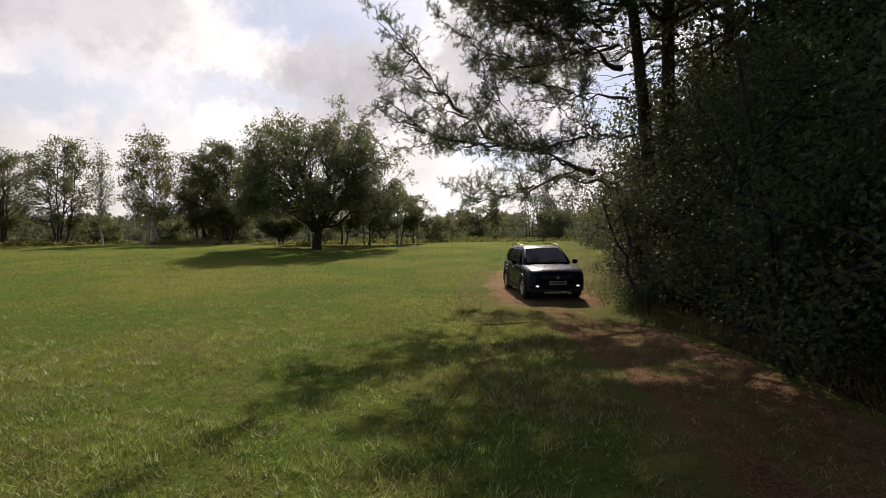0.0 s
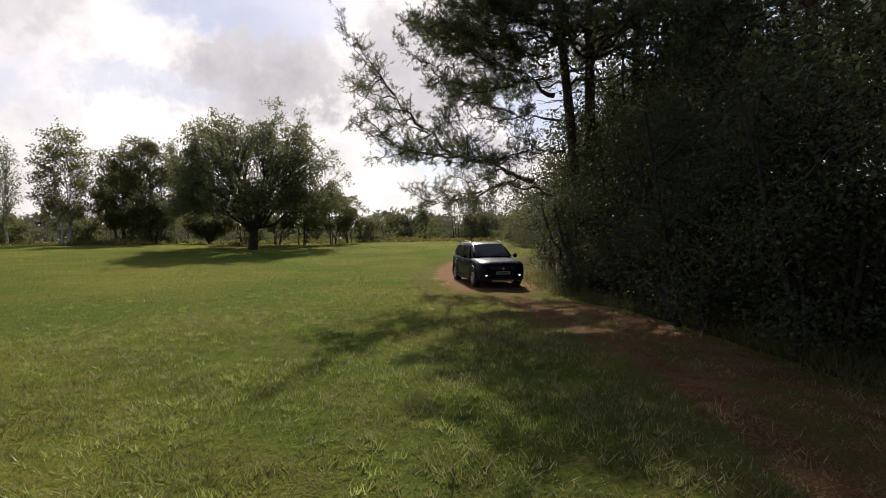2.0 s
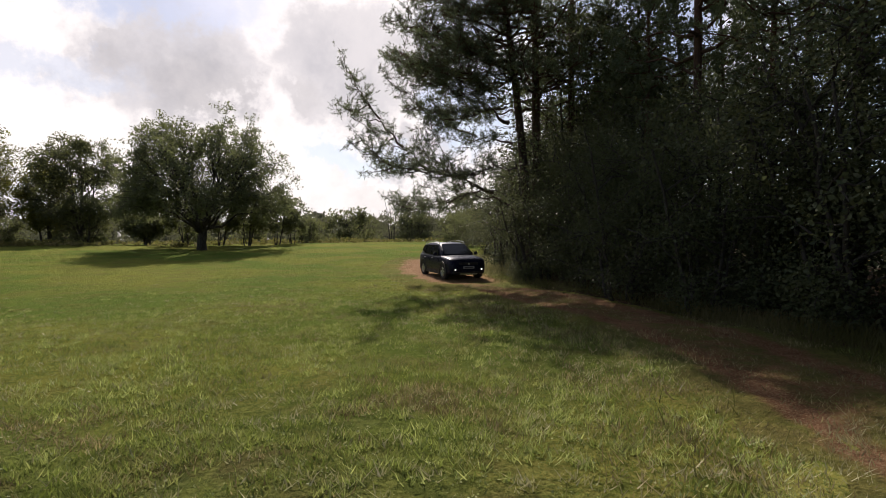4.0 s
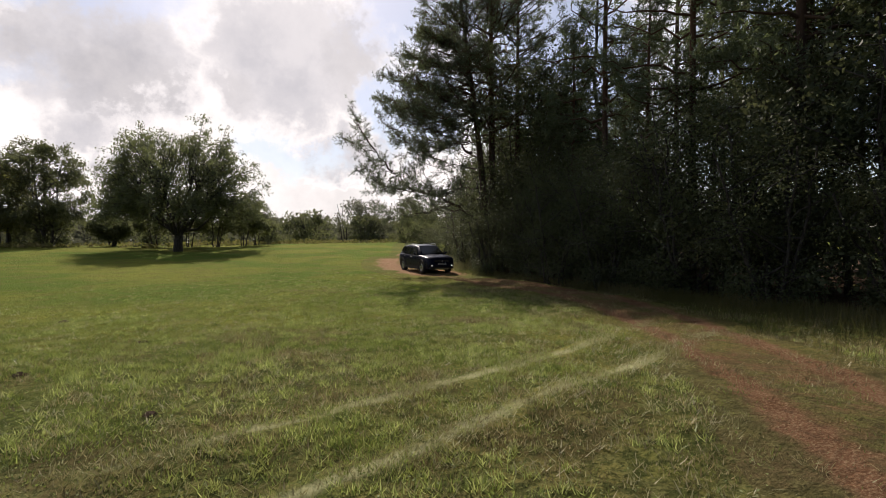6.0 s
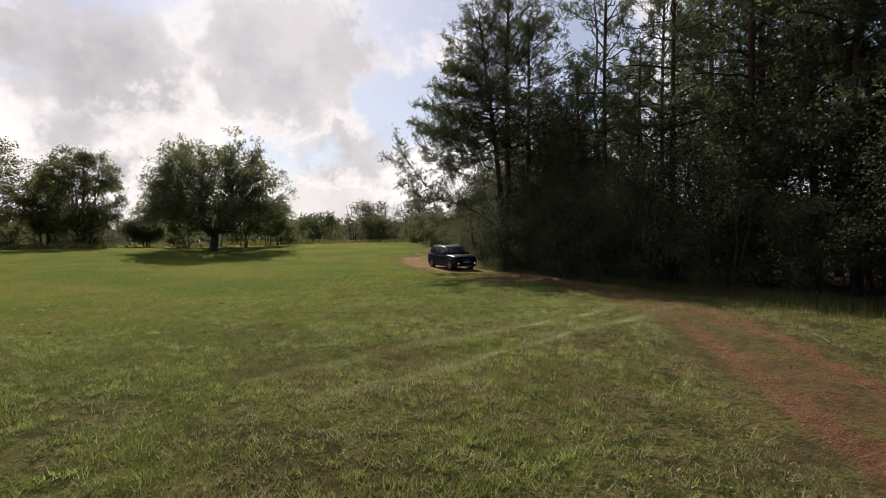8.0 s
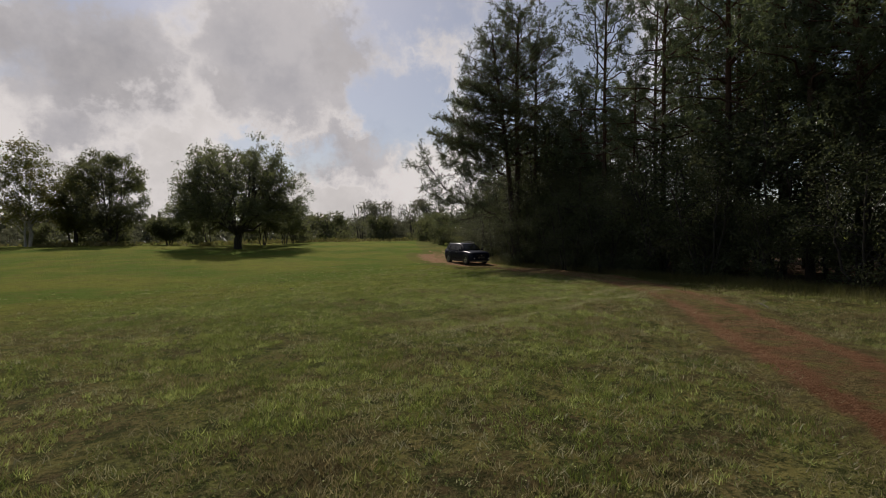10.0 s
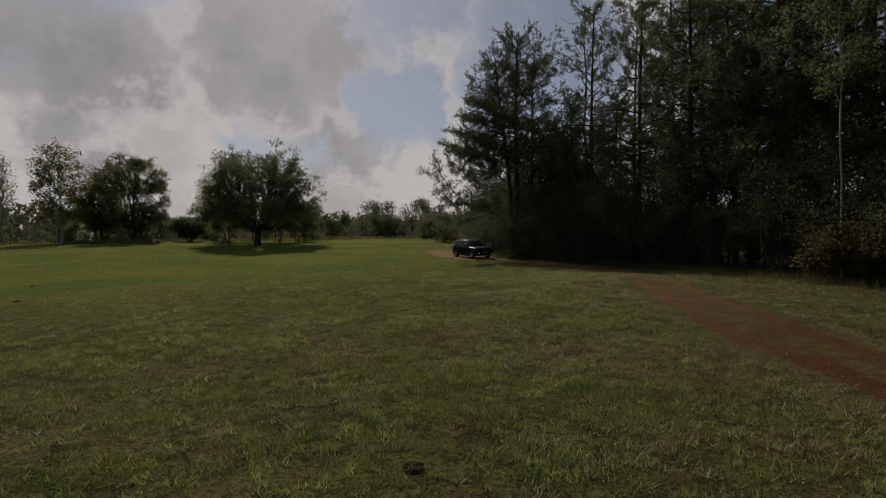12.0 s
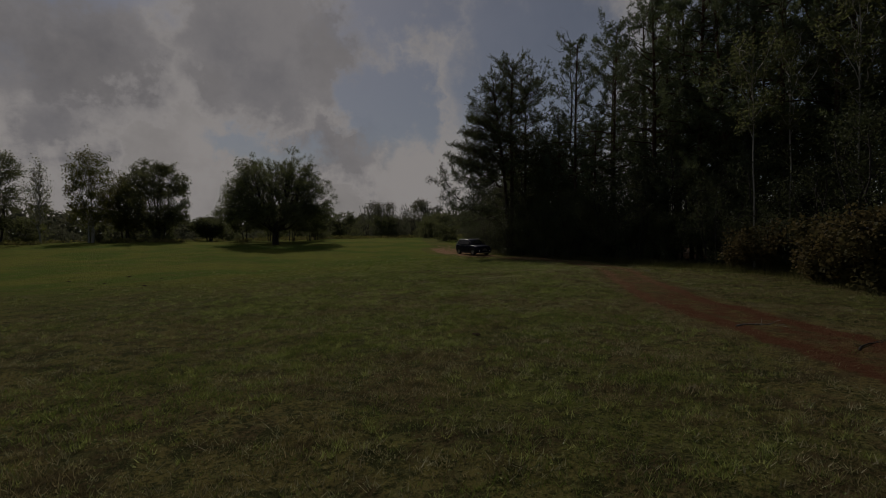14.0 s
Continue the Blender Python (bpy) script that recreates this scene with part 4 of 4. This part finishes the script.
    P = P[(nearest_road(P) > 1.4) & (P[:, 0] < 5) & (rng.uniform(-1, 1, n) < patchy + 0.1)]
    tips = np.stack([P[:, 0], P[:, 1], lay(P[:, 0], P[:, 1]) + rng.uniform(0.03, 0.09, len(P))], -1)
    ob = new("clover", mesh_of("clover", *leaf_mesh(rng, tips, 2, 0.02, 0.024), CLOVER))
    tagged(ob, "small clover and weed leaves in the turf, lightened as glints", "clover", kind="stuff")
    # bleached blades in the old wheel marks
    P = np.concatenate([np.repeat(spline(m, 0.1)[0], 50, 0) for m in MARKS])
    P = P + rng.normal(0, 0.14, P.shape)
    P = P[np.sin(P[:, 0] * 2.7) + rng.uniform(-1, 1.3, len(P)) > -0.3]
    ob = new("bleached_grass", mesh_of("bleached_grass", *blades(rng, P, 0.03, 0.10, 0.007, 0.7), STRAW))
    tagged(ob, "bleached flattened blades in the wheel marks", "grass", kind="stuff")
    # thin dry grass on the shaded soil round the track
    n = 90000
    P = np.stack([rng.uniform(-2.0, 6.0, n), rng.uniform(-8, 14, n)], -1)
    grown = 0.6 * drift(P[:, 0], P[:, 1], 0.8, 12) + 0.4 * drift(P[:, 0], P[:, 1], 0.3, 13)
    P = P[(nearest_road(P) < 3.0) & (rng.uniform(0.42, 0.75, n) < grown)]
    ob = new("track_grass", mesh_of("track_grass", *blades(rng, P, 0.03, 0.13, 0.006, 0.7), DRY_BLADE))
    tagged(ob, "thin dry grass growing over the shaded track", "grass", kind="stuff")
    # straw lying along the edges of the track in the open
    line, side = spline(ROAD, 0.05)
    near = (line[:, 1] < -5) & (line[:, 1] > -32)
    line, side = np.repeat(line[near], 22, 0), np.repeat(side[near], 22, 0)
    P = line + side * (rng.choice((-1.0, 1.0), len(line)) * rng.normal(1.35, 0.28, len(line)))[:, None] + rng.normal(0, 0.05, line.shape)
    P = P[rng.uniform(0.35, 0.8, len(P)) < drift(P[:, 0], P[:, 1], 0.7, 14)]
    ob = new("track_straw", mesh_of("track_straw", *blades(rng, P, 0.03, 0.09, 0.007, 1.1), STRAW))
    tagged(ob, "pale straw along the edges of the track", "straw", kind="stuff")
    # taller dead grass under the wood's edge, shade put into its darker colour
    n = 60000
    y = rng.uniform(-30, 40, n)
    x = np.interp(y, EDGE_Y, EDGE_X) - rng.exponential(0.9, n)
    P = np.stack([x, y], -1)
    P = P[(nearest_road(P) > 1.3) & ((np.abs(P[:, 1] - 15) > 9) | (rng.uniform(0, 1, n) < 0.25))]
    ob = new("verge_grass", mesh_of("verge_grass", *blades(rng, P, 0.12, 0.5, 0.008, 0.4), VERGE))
    tagged(ob, "tall dry grass between track and wood, darkened for shade", "grass", kind="stuff")
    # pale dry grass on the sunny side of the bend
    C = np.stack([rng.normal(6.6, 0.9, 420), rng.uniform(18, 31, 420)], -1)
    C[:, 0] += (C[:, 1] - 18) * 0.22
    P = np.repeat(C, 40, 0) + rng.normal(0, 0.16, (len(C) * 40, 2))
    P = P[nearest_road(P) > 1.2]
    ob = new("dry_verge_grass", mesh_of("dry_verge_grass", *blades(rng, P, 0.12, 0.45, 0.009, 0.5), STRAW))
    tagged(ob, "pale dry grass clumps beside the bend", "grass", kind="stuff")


scatter_grass()


def rough_ground():
    """Heath and tall weeds beyond the mown meadow."""
    rng = rng_of(8)
    n = 3000
    x = rng.uniform(-85, 45, n)
    y = np.interp(x, (-85, -40, -16, 0, 20, 45), (60, 62, 57, 66, 62, 70)) + rng.exponential(13, n)
    lump = np.sin(x * 0.31 + 1.5 * np.sin(y * 0.13)) * np.sin(y * 0.27 + 1.3 * np.sin(x * 0.17))
    keep = lump + rng.normal(0, 0.25, n) > -0.1
    x, y, lump = x[keep], y[keep], lump[keep]
    tips = np.stack([x, y, lay(x, y) + rng.uniform(0.0, 0.25, len(x)) + np.maximum(lump, 0) * rng.uniform(0, 0.5, len(x))], -1)
    ob = new("heath", mesh_of("heath", *leaf_mesh(rng, tips, 9, 0.28, 0.34), HEATH))
    tagged(ob, "rough yellowish weeds and heath beyond the meadow", "weeds", kind="stuff")


rough_ground()


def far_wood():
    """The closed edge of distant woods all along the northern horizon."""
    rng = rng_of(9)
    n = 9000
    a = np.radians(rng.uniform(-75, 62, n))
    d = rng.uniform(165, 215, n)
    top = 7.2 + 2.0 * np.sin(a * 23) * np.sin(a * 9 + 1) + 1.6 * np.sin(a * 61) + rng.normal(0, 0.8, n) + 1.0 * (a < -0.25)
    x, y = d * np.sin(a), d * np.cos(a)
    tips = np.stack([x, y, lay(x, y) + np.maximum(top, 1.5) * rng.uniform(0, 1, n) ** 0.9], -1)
    # the pale leaf colour stands in for haze over the wood
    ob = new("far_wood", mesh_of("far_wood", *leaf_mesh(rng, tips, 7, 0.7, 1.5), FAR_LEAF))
    tagged(ob, "closed edge of a distant wood, paled for haze", "woodland", kind="stuff")


far_wood()


# ---- the car on the track ----
def plain(name, color, rough=0.5, metal=0.0, spec=0.5, dirt=0.0, coat=0.0):
    n = Nodes(name)
    c = color
    if dirt:
        c = n.mix(n.ramp(n.noise(3.5, 6.0, 0.65), 0.42, 0.75, 0.0, dirt), color, (0.16, 0.11, 0.075))
    m = n.done(c, n.ramp(n.noise(12.0, 4.0), 0.3, 0.7, rough * 0.8, min(1.0, rough * 1.25)), metal, spec)
    n.bsdf.inputs["Coat Weight"].default_value = coat
    return m


def glow(name, color, strength):
    n = Nodes(name)
    n.bsdf.inputs["Emission Color"].default_value = (*color, 1)
    n.bsdf.inputs["Emission Strength"].default_value = strength
    return n.done(color, 0.3)


PAINT = plain("dark_blue_paint", (0.006, 0.007, 0.020), 0.30, 0.0, 0.14, 0.0, 0.0)
CLAD = plain("black_plastic", (0.016, 0.016, 0.017), 0.6, 0, 0.4, 0.25)
GLASS = plain("tinted_glass", (0.006, 0.007, 0.008), 0.10, 0, 0.3)
CHROME = plain("satin_metal", (0.55, 0.55, 0.55), 0.3, 1.0)
TYRE = plain("tyre_rubber", (0.022, 0.021, 0.020), 0.85, 0, 0.3, 0.4)
LENS = plain("lamp_lens", (0.30, 0.31, 0.33), 0.12, 0.3, 0.7)
LAMP = glow("lit_lamp", (1.0, 0.96, 0.88), 1.1)
RED_LENS = plain("red_lens", (0.16, 0.008, 0.008), 0.15)
PLATE = plain("plate_white", (0.32, 0.32, 0.32), 0.4, dirt=0.5)
INK = plain("plate_marks", (0.03, 0.03, 0.03), 0.5)


def part(name, bm, material, parent, label="", smooth=False):
    me = bpy.data.meshes.new(name)
    bmesh.ops.recalc_face_normals(bm, faces=bm.faces)
    bm.to_mesh(me)
    bm.free()
    me.materials.append(material)
    if smooth:
        me.polygons.foreach_set("use_smooth", np.ones(len(me.polygons), bool))
    ob = new(name, me)
    ob.parent = parent
    return tagged(ob, label)


def loft(sections):
    """A closed shell through mirrored half sections (y, [(x, z), ...])."""
    bm = bmesh.new()
    rings = []
    for y, half in sections:
        ring = [(x, y, z) for x, z in half] + [(-x, y, z) for x, z in reversed(half) if x > 1e-4]
        rings.append([bm.verts.new(p) for p in ring])
    for a, b in zip(rings[:-1], rings[1:]):
        for i in range(len(a)):
            j = (i + 1) % len(a)
            bm.faces.new((a[i], a[j], b[j], b[i]))
    bm.faces.new(rings[0])
    bm.faces.new(list(reversed(rings[-1])))
    bmesh.ops.recalc_face_normals(bm, faces=bm.faces)
    return bm


def slab(corners, thick=0.02, bev=0.008):
    """A thin bevelled panel through its corners."""
    bm = bmesh.new()
    c = [Vector(p) for p in corners]
    nrm = (c[1] - c[0]).cross(c[2] - c[0]).normalized() * thick / 2
    a = [bm.verts.new(p - nrm) for p in c]
    b = [bm.verts.new(p + nrm) for p in c]
    bm.faces.new(a)
    bm.faces.new(b)
    for i in range(len(c)):
        j = (i + 1) % len(c)
        bm.faces.new((a[i], a[j], b[j], b[i]))
    bmesh.ops.recalc_face_normals(bm, faces=bm.faces)
    if bev:
        bmesh.ops.bevel(bm, geom=bm.edges[:], offset=min(bev, thick * 0.4), segments=1, affect="EDGES")
    return bm


def block(x0, x1, y0, y1, z0, z1, bev=0.02):
    bm = bmesh.new()
    bmesh.ops.create_cube(bm, size=1, matrix=Matrix.Translation(((x0 + x1) / 2, (y0 + y1) / 2, (z0 + z1) / 2)) @ Matrix.Diagonal((abs(x1 - x0), abs(y1 - y0), abs(z1 - z0), 1)))
    bmesh.ops.bevel(bm, geom=bm.edges[:], offset=bev, segments=2, affect="EDGES")
    return bm


def disc_ring(profile, n=28):
    """A turned part about the x axis, from (radius, x) points."""
    bm = bmesh.new()
    rings = [[bm.verts.new((x, r * math.cos(2 * math.pi * i / n), r * math.sin(2 * math.pi * i / n))) for i in range(n)] for r, x in profile]
    for a, b in zip(rings[:-1], rings[1:]):
        for i in range(n):
            bm.faces.new((a[i], a[(i + 1) % n], b[(i + 1) % n], b[i]))
    bmesh.ops.recalc_face_normals(bm, faces=bm.faces)
    return bm


def body_half(w, zb, belt, top):
    return [(0.0, zb), (w * 0.80, zb), (w * 0.96, zb + 0.06), (w, zb + 0.2), (w * 1.005, (zb + belt) / 2 + 0.08), (w * 0.985, belt - 0.06), (w * 0.95, belt), (w * 0.84, belt + 0.55 * (top - belt)), (w * 0.45, top), (0.0, top)]


def make_car():
    car = new("car")
    tagged(car, "dark blue dusty SUV with silver roof rails on the track", "car")
    part("body", loft([(y, body_half(w, zb, belt, top)) for y, w, zb, belt, top in (
        (-2.17, 0.66, 0.36, 0.66, 0.70), (-2.12, 0.78, 0.29, 0.80, 0.86), (-2.0, 0.85, 0.25, 0.88, 0.95), (-1.75, 0.89, 0.24, 0.93, 1.00), (-1.35, 0.905, 0.24, 0.97, 1.04),
        (-0.95, 0.905, 0.24, 1.0, 1.07), (0.0, 0.905, 0.24, 1.02, 1.07), (1.2, 0.905, 0.24, 1.04, 1.08), (1.85, 0.885, 0.28, 1.05, 1.08), (2.10, 0.83, 0.34, 1.02, 1.05), (2.17, 0.70, 0.42, 0.92, 0.96))]), PAINT, car, smooth=True)

    def cabin_half(wb, wt, top):
        return [(0.0, 1.0), (wb, 1.0), (wb, 1.04), (wt + (wb - wt) * 0.45, 1.04 + (top - 1.04) * 0.55), (wt, top - 0.06), (wt * 0.86, top - 0.012), (0.0, top)]
    part("roof", loft([(y, cabin_half(wb, wt, top)) for y, wb, wt, top in (
        (-1.02, 0.74, 0.72, 1.06), (-0.62, 0.80, 0.70, 1.33), (-0.28, 0.83, 0.65, 1.55), (0.15, 0.845, 0.64, 1.61), (0.8, 0.85, 0.64, 1.62), (1.5, 0.84, 0.63, 1.58), (1.85, 0.80, 0.62, 1.50), (2.08, 0.76, 0.68, 1.10))]), PAINT, car, "dark blue cabin and roof", True)
    part("windscreen", slab([(-0.66, -0.985, 1.10), (0.66, -0.985, 1.10), (0.57, -0.31, 1.545), (-0.57, -0.31, 1.545)], 0.03), GLASS, car)
    part("rear_window", slab([(-0.60, 2.075, 1.16), (0.60, 2.075, 1.16), (0.54, 1.895, 1.47), (-0.54, 1.895, 1.47)], 0.03), GLASS, car)
    for s in (-1, 1):
        def side(y, f):
            return s * (0.862 - (0.862 - 0.672) * f), y, 1.07 + f * 0.44
        for pts in ([(-0.70, 0.0), (0.28, 0.0), (0.28, 1.0), (-0.18, 1.0), (-0.45, 0.6)], [(0.36, 0.0), (1.15, 0.0), (1.15, 0.98), (0.36, 1.0)], [(1.23, 0.08), (1.72, 0.3), (1.66, 0.9), (1.23, 0.97)]):
            part("side_window", slab([side(*p) for p in pts], 0.03), GLASS, car)
        part("roof_rail", roof_rail(s), CHROME, car, "silver roof rail")
        mirror = part("mirror", block(s * 0.93, s * 1.10, -0.72, -0.60, 1.04, 1.19, 0.035), PAINT, car)
        part("mirror_glass", block(s * 0.945, s * 1.085, -0.602, -0.594, 1.06, 1.17, 0.002), CHROME, mirror)
        part("headlight", slab([(s * 0.48, -2.115, 0.70), (s * 0.76, -2.06, 0.72), (s * 0.80, -1.98, 0.86), (s * 0.50, -2.085, 0.80)], 0.07, 0.02), LENS, car, "clear headlamp")
        part("fog_lamp", block(s * 0.57, s * 0.67, -2.19, -2.10, 0.45, 0.51, 0.02), LAMP, car, "lit lamp in the bumper")
        part("tail_light", slab([(s * 0.66, 2.135, 0.80), (s * 0.80, 2.08, 0.80), (s * 0.79, 2.06, 1.04), (s * 0.66, 2.10, 1.04)], 0.06, 0.015), RED_LENS, car)
        part("sill", block(s * 0.82, s * 0.925, -0.95, 0.98, 0.22, 0.36, 0.03), CLAD, car)
        for y in (-0.02, 0.98):
            part("door_handle", block(s * 0.895, s * 0.935, y, y + 0.17, 0.90, 0.935, 0.012), CHROME, car, "satin door handle")
        for y in (-1.33, 1.34):
            arch = bmesh.new()
            ring = []
            for i in range(15):
                a = math.pi * (i / 14) * 1.1 - 0.05 * math.pi
                ring.append([arch.verts.new((s * x, y + r * math.cos(a), 0.36 + r * math.sin(a))) for r, x in ((0.37, 0.84), (0.37, 0.93), (0.44, 0.93), (0.45, 0.88))])
            for p, q in zip(ring[:-1], ring[1:]):
                for k in range(3):
                    arch.faces.new((p[k], p[k + 1], q[k + 1], q[k]))
            part("wheel_arch", arch, CLAD, car, "black plastic wheel arch")
            wheel = new("wheel")
            wheel.parent = car
            wheel.location = (s * 0.80, y, 0.345)
            o = 0.115 * s
            part("tyre", disc_ring([(0.22, -o), (0.31, -o), (0.345, -o * 0.8), (0.345, o * 0.8), (0.31, o * 1.05), (0.22, o)]), TYRE, wheel, smooth=True)
            rim = disc_ring([(0.225, o * 0.9), (0.205, o * 1.02), (0.19, o * 0.5), (0.05, o * 0.35), (0.0001, o * 0.35)])
            for k in range(5):
                m = Matrix.Rotation(2 * math.pi * k / 5, 4, "X") @ Matrix.Translation((o * 0.82, 0, 0.125)) @ Matrix.Diagonal((0.03, 0.05, 0.17, 1))
                bmesh.ops.create_cube(rim, size=1, matrix=m)
            part("rim", rim, CHROME, wheel)
    grille = part("grille", block(-0.46, 0.46, -2.185, -2.10, 0.66, 0.79, 0.02), CLAD, car)
    for z in (0.69, 0.725, 0.76):
        part("grille_bar", block(-0.42, 0.42, -2.196, -2.18, z - 0.006, z + 0.006, 0.003), CLAD, grille)
    part("emblem", slab([(0, -2.205, 0.79), (0.055, -2.205, 0.725), (0, -2.205, 0.66), (-0.055, -2.205, 0.725)], 0.02, 0.005), CHROME, grille)
    part("front_bumper", block(-0.76, 0.76, -2.185, -2.02, 0.28, 0.42, 0.04), CLAD, car, "black plastic lower bumper")
    part("skid_plate", block(-0.42, 0.42, -2.195, -2.10, 0.25, 0.31, 0.02), CHROME, car)
    part("rear_bumper", block(-0.76, 0.76, 2.02, 2.19, 0.34, 0.52, 0.04), CLAD, car)
    plate = part("number_plate", block(-0.26, 0.26, -2.205, -2.185, 0.515, 0.625, 0.004), PLATE, car)
    part("plate_bar", block(-0.20, 0.20, -2.209, -2.204, 0.548, 0.592, 0.002), INK, plate)
    for s in (-1, 1):
        part("wiper", slab([(s * 0.08, -1.015, 1.105), (s * 0.10, -1.015, 1.095), (s * 0.10 + 0.42, -0.86, 1.205), (s * 0.08 + 0.42, -0.86, 1.215)], 0.015, 0), CLAD, car)
    return car


def roof_rail(s):
    bm = bmesh.new()
    pts = [(-0.22, 1.545), (-0.12, 1.635), (0.2, 1.665), (0.8, 1.675), (1.35, 1.655), (1.62, 1.615), (1.70, 1.53)]
    prev = None
    for y, z in pts:
        ring = [bm.verts.new((s * (0.615 + 0.022 * math.cos(a)), y, z + 0.022 * math.sin(a))) for a in (0.8, 2.35, 3.9, 5.5)]
        if prev:
            for i in range(4):
                bm.faces.new((prev[i], prev[(i + 1) % 4], ring[(i + 1) % 4], ring[i]))
        prev = ring
    return bm


CAR_X, CAR_Y = 3.3, 18.0
make_car().matrix_basis = Matrix.Translation((CAR_X, CAR_Y, float(lay(CAR_X, CAR_Y)) + 0.015)) @ Matrix.Rotation(radians(4), 4, "Z") @ Matrix.Rotation(math.atan2(float(lay(CAR_X, CAR_Y + 1) - lay(CAR_X, CAR_Y - 1)), 2), 4, "X")


# ---- small things on the meadow ----
EARTH = mat_earth()


def molehill(rng, r):
    """A low crumbly heap of dug earth."""
    bm = bmesh.new()
    bmesh.ops.create_icosphere(bm, subdivisions=3, radius=1.0)
    for v in bm.verts:
        p = v.co.copy()
        k = 1 + 0.35 * noise.noise(p * 2.3 + Vector((r * 50, 0, 0))) + 0.15 * noise.noise(p * 7.0)
        v.co = Vector((p.x * r * k, p.y * r * k * 0.85, max(p.z, -0.15) * r * 0.42 * k))
    me = bpy.data.meshes.new("molehill")
    bm.to_mesh(me)
    bm.free()
    me.materials.append(EARTH)
    return tagged(new("molehill", me), "small dark molehill in the grass", "molehill", "molehills of the meadow")


for i, (x, y) in enumerate(((-9.7, 0.2), (-9.0, -5.35), (-12.06, 5.0), (-17.5, -1.5), (-10.9, -2.5), (-11.9, -1.5), (-17.3, -19.5), (-27.3, -1.4), (-29.5, 6.4), (-27.5, 4.3), (-26.7, 8.5), (-24.8, 6.0), (-25.3, 0.4), (-16.2, 0.3))):
    molehill(rng_of(i), (0.11, 0.08, 0.12, 0.09)[i % 4]).matrix_basis = Matrix.Translation((x, y, float(lay(x, y)) + 0.005)) @ Matrix.Rotation(i * 1.3, 4, "Z")


def fallen_branch(k, length):
    """A bare broken branch with a few side twigs."""
    rng = rng_of(k)
    main = limb(rng, (0, 0, 0.03), (length, 0, 0.05), 0.022, 0.008, 7, -0.02, 0.06)
    lines = [main]
    for i in range(4):
        o = main[0][2 + i]
        lines.append(limb(rng, o, o + np.array([rng.uniform(0.1, 0.3), rng.choice((-1, 1)) * rng.uniform(0.1, 0.3), rng.uniform(0.0, 0.14)]), 0.009, 0.004, 4, 0, 0.1))
    v, f = tubes(lines)
    return tagged(new("fallen_branch", mesh_of("fallen_branch", v, f, OAK_BARK if k % 2 else DEAD_WOOD, True)), "bare fallen branch lying beside the track", "branch", "fallen branches")


for k, (x, y, a, ln) in enumerate(((-11.7, -21.9, -0.5, 1.1), (-12.3, -24.7, 0.2, 0.9), (-1.2, -9.6, 0.9, 0.8))):
    fallen_branch(k, ln).matrix_basis = Matrix.Translation((x, y, float(lay(x, y)) + 0.01)) @ Matrix.Rotation(a, 4, "Z")
